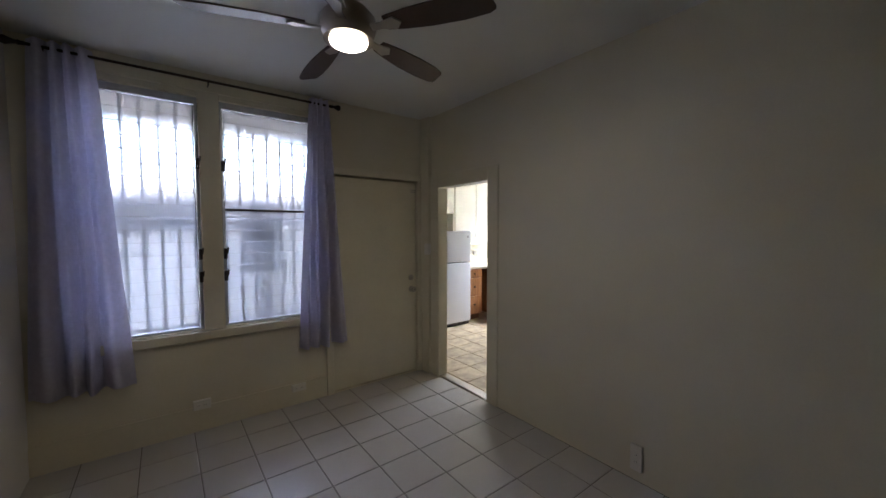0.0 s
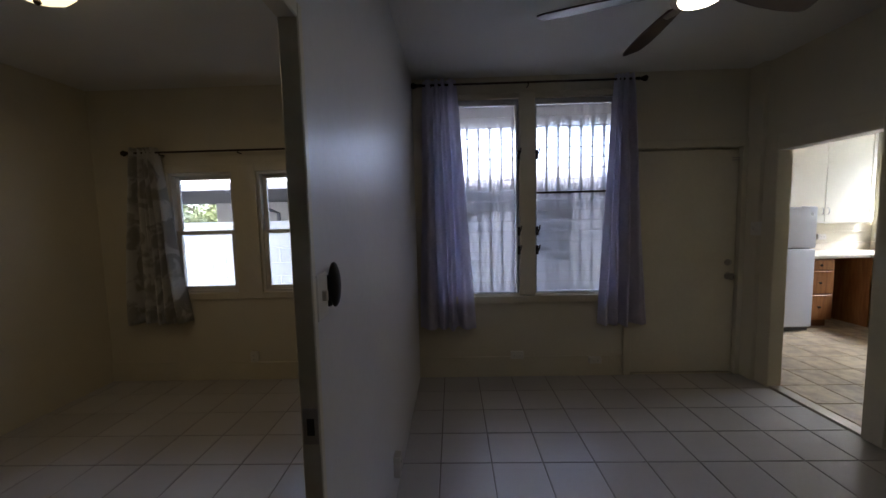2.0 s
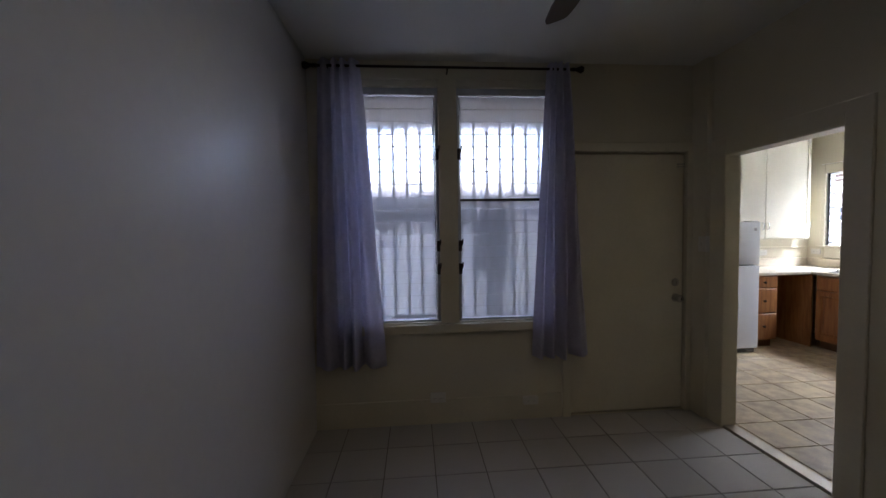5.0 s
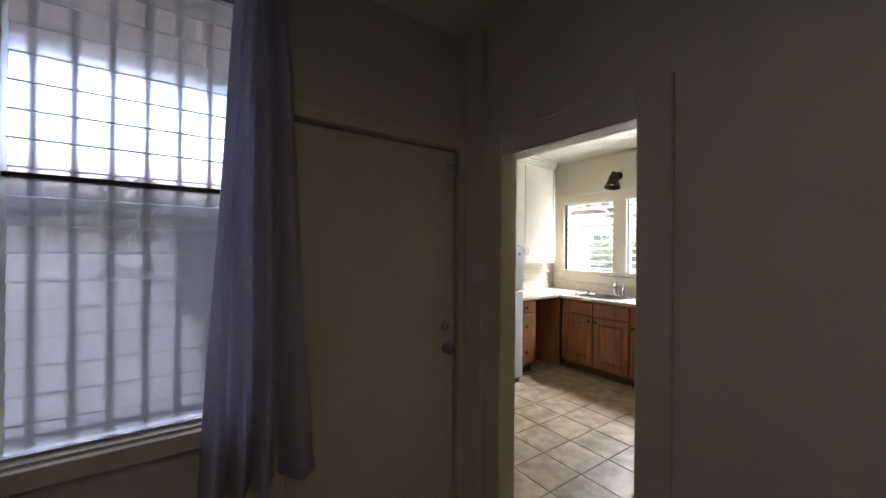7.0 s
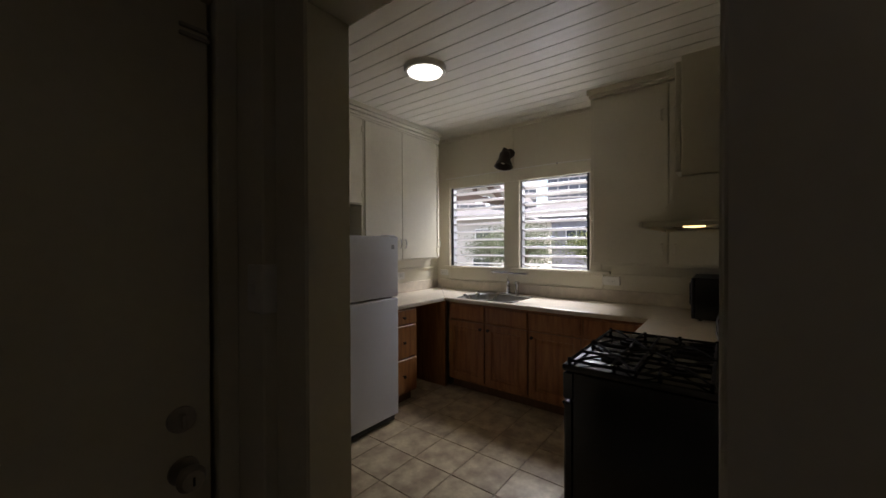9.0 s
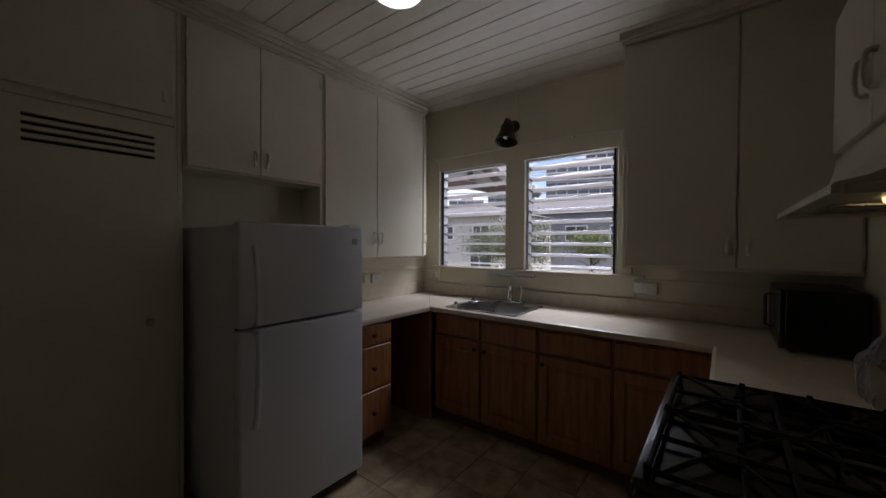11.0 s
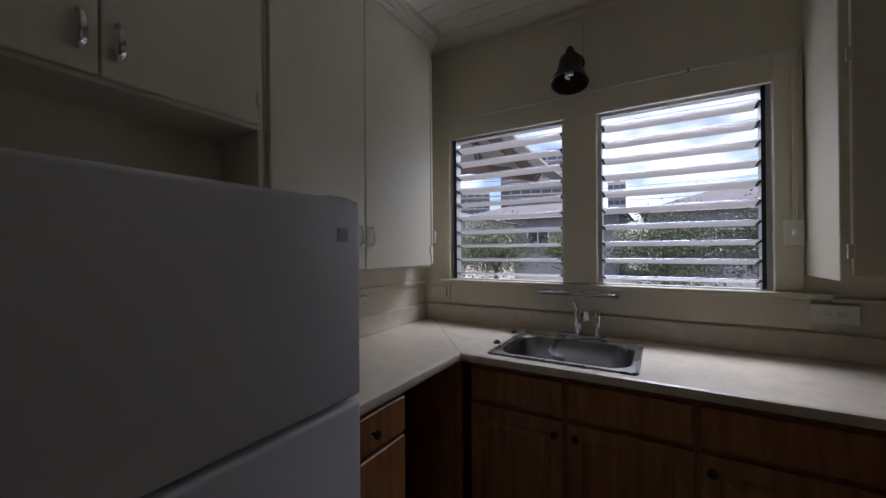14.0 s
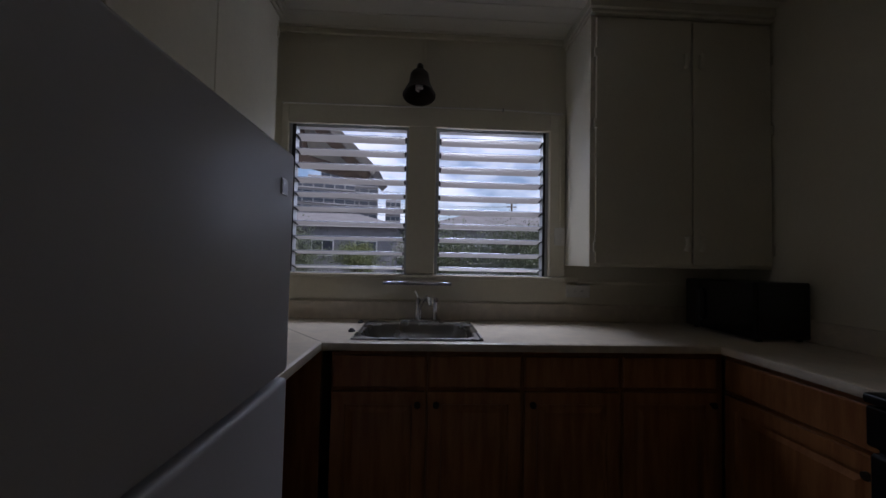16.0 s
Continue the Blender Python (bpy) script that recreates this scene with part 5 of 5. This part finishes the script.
def leaves(centre, radii, count, size, seed):
    """Many small bent leaves, in clumps, with gaps between."""
    rnd = random.Random(seed)
    verts, faces = [], []
    clumps = []
    for _ in range(max(8, count // 60)):
        d = Vector((rnd.gauss(0, 1), rnd.gauss(0, 1), rnd.gauss(0, 1))).normalized() * rnd.uniform(0.35, 1.0)
        clumps.append(Vector((centre[0] + d.x * radii[0], centre[1] + d.y * radii[1], centre[2] + d.z * radii[2])))
    spread = 0.26 * max(radii)
    for _ in range(count):
        c = rnd.choice(clumps)
        p = c + Vector((rnd.gauss(0, spread), rnd.gauss(0, spread), rnd.gauss(0, spread * 0.7)))
        a = Vector((rnd.gauss(0, 1), rnd.gauss(0, 1), rnd.gauss(0, 0.6))).normalized()
        b = a.orthogonal().normalized()
        b = (b * math.cos(rnd.uniform(0, 6.3)) + a.cross(b) * math.sin(rnd.uniform(0, 6.3))).normalized()
        s = size * rnd.uniform(0.6, 1.3)
        i = len(verts)
        nrm = a.cross(b) * s * 0.15
        verts += [p, p + a * s * 0.5 + b * s * 0.28 + nrm, p + a * s, p + a * s * 0.5 - b * s * 0.28 + nrm]
        faces += [(i, i + 1, i + 2), (i, i + 2, i + 3)]
    me = bpy.data.meshes.new("crown")
    me.from_pydata([tuple(v) for v in verts], [], faces)
    return me


def tree(x, y, height, radius, count, size, material, label, seed, squash=0.75):
    t = thing("tree", (x, y, GZ), label, "tree")
    rnd = random.Random(seed)
    top = height + GZ - radius * squash * 0.6
    bm = bmesh.new()
    ring = [(x, y, GZ), (x + 0.05, y, GZ + (top - GZ) * 0.4), (x, y + 0.06, top)]
    for p, q, r in ((ring[0], ring[1], 0.11), (ring[1], ring[2], 0.07)):
        tube([p, q], r * radius / 1.2, 8, bm)
    for _ in range(7):
        a = rnd.uniform(0, 6.3)
        z = GZ + (top - GZ) * rnd.uniform(0.45, 0.9)
        tube([(x, y, z), (x + 0.4 * radius * math.cos(a), y + 0.4 * radius * math.sin(a), z + 0.25 * radius), (x + 0.8 * radius * math.cos(a), y + 0.8 * radius * math.sin(a), z + 0.35 * radius)], 0.025 * radius, 6, bm)
    part("trunk", bm, BARK, t)
    me = leaves((x, y, height + GZ - radius * squash), (radius, radius, radius * squash), count, size, seed)
    me.materials.append(material)
    ob = new("crown", me)
    ob.parent = t
    ob.matrix_parent_inverse = t.matrix_basis.inverted()


tree(-4.6, 15.5, 5.0, 2.4, 5000, 0.16, LEAF, "leafy green tree behind the neighbouring house", 11)
tree(-9.5, 15.8, 5.6, 2.6, 5000, 0.16, LEAF_LIGHT, "yellow-green tree behind the neighbouring house", 12)
tree(-7.6, 12.9, 2.7, 0.9, 3500, 0.09, LEAF_LIGHT, "bright green shrub beyond the carport", 13)
tree(-9.2, 13.2, 2.7, 0.9, 3500, 0.09, LEAF, "dark green shrub beyond the carport", 14)
tree(-6.2, 13.4, 2.6, 0.9, 3000, 0.09, LEAF_LIGHT, "bright green shrub beyond the carport", 15)

# eave corner of the next roof outside the kitchen window
ev = thing("porch_roof", (7.3, 7.2, GZ), "brown-edged porch roof corner with a white gable", "roof")
part("barge_board", prism([(5.55, 2.03), (5.60, 1.95), (6.82, 3.12), (6.66, 3.14)], "x", 6.9, 6.99), FASCIA, ev)
part("beam", prism([(5.60, 2.03), (5.61, 1.955), (6.25, 2.10), (9.5, 2.10), (9.5, 2.19), (6.22, 2.19)], "x", 6.93, 7.04), FASCIA, ev)
part("gable_wall", prism([(5.58, 2.035), (5.70, 2.085), (6.22, 2.185), (9.5, 2.185), (9.5, 3.15), (6.73, 3.15)], "x", 7.02, 7.15), STUCCO, ev)
part("roof_deck", prism([(5.48, 2.04), (5.53, 1.99), (6.72, 3.16), (9.6, 3.16), (9.6, 3.24), (6.68, 3.24)], "x", 6.88, 7.6), ROOFING, ev)
part("bracket", tube([(6.96, 6.12, 2.19), (6.96, 6.16, 2.36), (6.96, 6.30, 2.52), (6.96, 6.42, 2.72)], 0.035, 8), FASCIA, ev)
part("post", box(7.05, 7.15, 9.5, 9.6, GZ, 3.16), FASCIA, ev)


def rotated(ob, x, y, angle):
    ob.matrix_basis = Matrix.Translation((x, y, ob.matrix_basis.translation.z)) @ Matrix.Rotation(angle, 4, "Z")
    return ob


def tower(dist, left, right, top, floors, bays, label):
    """A high-rise seen at an angle range (degrees left of east) from the kitchen."""
    a = math.radians((left + right) / 2)
    w = dist * (math.tan(radians(left)) - math.tan(radians(right))) * math.cos(a)
    cx, cy = 3.9 + dist * math.cos(a), 4.7 + dist * math.sin(a)
    t = thing("apartment_tower", (cx, cy, GZ), label, "building", "distant towers")
    m = Matrix.Translation((cx, cy, 0)) @ Matrix.Rotation(a, 4, "Z")
    b = box(0, w * 0.6, -w / 2, w / 2, GZ, top)
    b.transform(m)
    part("wall", b, TOWER, t)
    b = box(w * 0.15, w * 0.4, -w * 0.2, w * 0.15, top, top + 3.0)
    b.transform(m)
    part("roof_plant", b, TOWER, t)
    h = top / floors
    win = rail = None
    for i in range(1, floors):
        b = box(-0.9, 0.0, -w / 2, w / 2, i * h - 0.25, i * h + 0.15)
        b.transform(m)
        part("balcony", b, TOWER, t)
        for k in range(bays):
            y0 = -w / 2 + w * (k + 0.05) / bays
            if win is None:
                b = box(-0.12, 0.0, 0, w * 0.90 / bays, 0, h * 0.55)
                b.transform(Matrix.Rotation(a, 4, "Z"))
                ob = part("window", b, TOWER_GLASS, t)
                win = ob.data
            else:
                ob = new("window", win)
                ob.parent = t
            ob.matrix_parent_inverse = Matrix()
            p = m @ Vector((-0.02, y0, i * h + 0.2)) - Vector((cx, cy, GZ))
            ob.location = p
    return t


tower(150, 21.4, 11.3, 32, 11, 7, "pale concrete apartment tower with dark window bands")
tower(163, 16.0, 7.7, 42, 15, 6, "pale concrete apartment tower with balconies")
tower(170, 6.4, 4.1, 29.5, 9, 3, "plain grey distant block")
tower(190, 30, 23.7, 31, 11, 6, "pale distant apartment tower")
tower(200, 36, 31.5, 25, 9, 4, "low pale distant apartment block")



def house(x0, x1, y0, y1, eave, ridge, wallmat, label, windows):
    t = thing("house", ((x0 + x1) / 2, (y0 + y1) / 2, GZ), label, "house", "houses across the street")
    part("wall", box(x0, x1, y0, y1, GZ, eave), wallmat, t)
    ym = (y0 + y1) / 2
    bm = bmesh.new()
    o = 0.6
    c = [bm.verts.new(p) for p in ((x0 - o, y0 - o, eave), (x1 + o, y0 - o, eave), (x1 + o, y1 + o, eave), (x0 - o, y1 + o, eave))]
    d = [bm.verts.new(p) for p in (((x0 + x1) / 2, ym - (y1 - y0) * 0.22, ridge), ((x0 + x1) / 2, ym + (y1 - y0) * 0.22, ridge))]
    for f in ((c[0], c[1], d[0]), (c[1], c[2], d[1], d[0]), (c[2], c[3], d[1]), (c[3], c[0], d[0], d[1]), (c[3], c[2], c[1], c[0])):
        bm.faces.new(f)
    part("roof", bm, ROOFING, t)
    part("fascia", box(x0 - o - 0.03, x0 - o, y0 - o, y1 + o, eave - 0.16, eave + 0.02), WHITE_ROOF, t)
    for a, b, z0, z1 in windows:
        w = part("window", box(x0 - 0.06, x0 + 0.01, a, b, z0, z1), WHITE_ROOF, t)
        part("pane", box(x0 - 0.07, x0 - 0.05, a + 0.08, (a + b) / 2 - 0.03, z0 + 0.08, z1 - 0.08), TOWER_GLASS, w)
        part("pane", box(x0 - 0.07, x0 - 0.05, (a + b) / 2 + 0.03, b - 0.08, z0 + 0.08, z1 - 0.08), TOWER_GLASS, w)
    return t


house(32, 44, -11, 5.4, 3.9, 5.9, GREY_WALL, "grey single-storey house with a hipped roof", [(2.8, 4.6, 1.2, 2.6), (0.0, 1.8, 1.2, 2.6), (-5, -3.4, 1.2, 2.6)])
house(34, 44, 7.4, 22.0, 4.1, 5.7, GREY_WALL, "low grey house with a broad roof", [(9.0, 10.8, 1.6, 2.9), (12.5, 14.3, 1.6, 2.9), (16, 18, 1.6, 2.9)])
house(22, 30, 14.0, 26.0, 3.2, 4.2, STUCCO, "cream two-storey house with small windows", [(14.6, 15.8, 1.6, 2.5), (17.2, 18.4, 1.6, 2.5), (14.6, 16.0, -0.2, 0.7)])
tree(16.5, 9.9, 3.1, 1.3, 12600, 0.075, LEAF, "rounded green street tree", 21)
tree(17.5, 7.6, 2.7, 0.8, 5400, 0.075, LEAF_LIGHT, "small yellow-green street tree", 22)
tree(16.0, 4.6, 3.1, 1.4, 13500, 0.075, LEAF, "rounded green street tree", 23)
tree(15.5, 2.0, 3.15, 1.3, 12600, 0.075, LEAF, "rounded dark green street tree", 24)
tree(19.0, 12.9, 2.9, 1.2, 9000, 0.075, LEAF, "rounded green street tree", 25)
pole = thing("utility_pole", (60.0, -8.2, GZ), "weathered wooden utility pole with crossarms", "utility pole")
part("post", tube([(60.0, -8.2, GZ), (60.0, -8.2, 11.5)], 0.14, 10), POLE_WOOD, pole)
for z in (10.6, 10.0):
    part("crossarm", box(59.92, 60.08, -9.0, -7.4, z, z + 0.14), POLE_WOOD, pole)
for y in (-8.9, -8.5, -7.9, -7.5):
    part("insulator", lathe([(0, 0), (0.08, 0), (0.06, 0.2), (0, 0.24)], (60.0, y, 10.74), n=8), PLASTIC, pole)
for y0, z0, x1, y1, z1 in ((-7.2, 11.2, 30, 40, 9.0), (-7.8, 11.2, 28, 40, 8.2), (-7.2, 10.1, 24, 36, 5.6), (-9.0, 10.1, 22, 34, 4.6), (-7.6, 9.0, 12, 20, 3.6), (-8.0, 8.4, 12, 20, 3.2)):
    pts = []
    for i in range(17):
        u = i / 16
        pts.append((60 + (x1 - 60) * u, y0 + (y1 - y0) * u, z0 + (z1 - z0) * u - 2.4 * u * (1 - u)))
    wv = thing("overhead_wire", pts[0], "thin black overhead wire from the pole", "wire", "overhead wires")
    part("cable", tube(pts, 0.02, 5), DARK_PLASTIC, wv)


# ---- floor tiles ----
def tiles(parent_name, x0, x1, y0, y1, ox, oy, pitch, gap, material):
    floor_ob = bpy.data.objects[parent_name]
    shared = {}
    x = ox - math.ceil((ox - x0) / pitch) * pitch
    while x < x1 - 0.01:
        y = oy - math.ceil((oy - y0) / pitch) * pitch
        while y < y1 - 0.01:
            a, b = max(x + gap / 2, x0), min(x + pitch - gap / 2, x1)
            c, d = max(y + gap / 2, y0), min(y + pitch - gap / 2, y1)
            if b - a > 0.012 and d - c > 0.012:
                key = (round(b - a, 3), round(d - c, 3))
                if key not in shared:
                    bm = box(0, key[0], 0, key[1], -0.012, 0.0, 0.0025)
                    me = bpy.data.meshes.new("tile")
                    bmesh.ops.recalc_face_normals(bm, faces=bm.faces)
                    bm.to_mesh(me)
                    bm.free()
                    me.materials.append(material)
                    shared[key] = me
                ob = new("tile", shared[key])
                ob.location = (a, c, 0.0)
                ob.parent = floor_ob
            y += pitch
        x += pitch


tiles("floor", 0.0, 2.955, -1.5, 4.25, 0.23, 3.03, 0.309, 0.006, TILE_L)
tiles("floor", -2.95, -0.0, 0.9, 4.25, 0.23, 3.03, 0.309, 0.006, TILE_L)
tiles("floor_kitchen", 3.06, 6.12, 3.13, 6.15, 4.33, 4.305, 0.31, 0.0055, TILE_K)
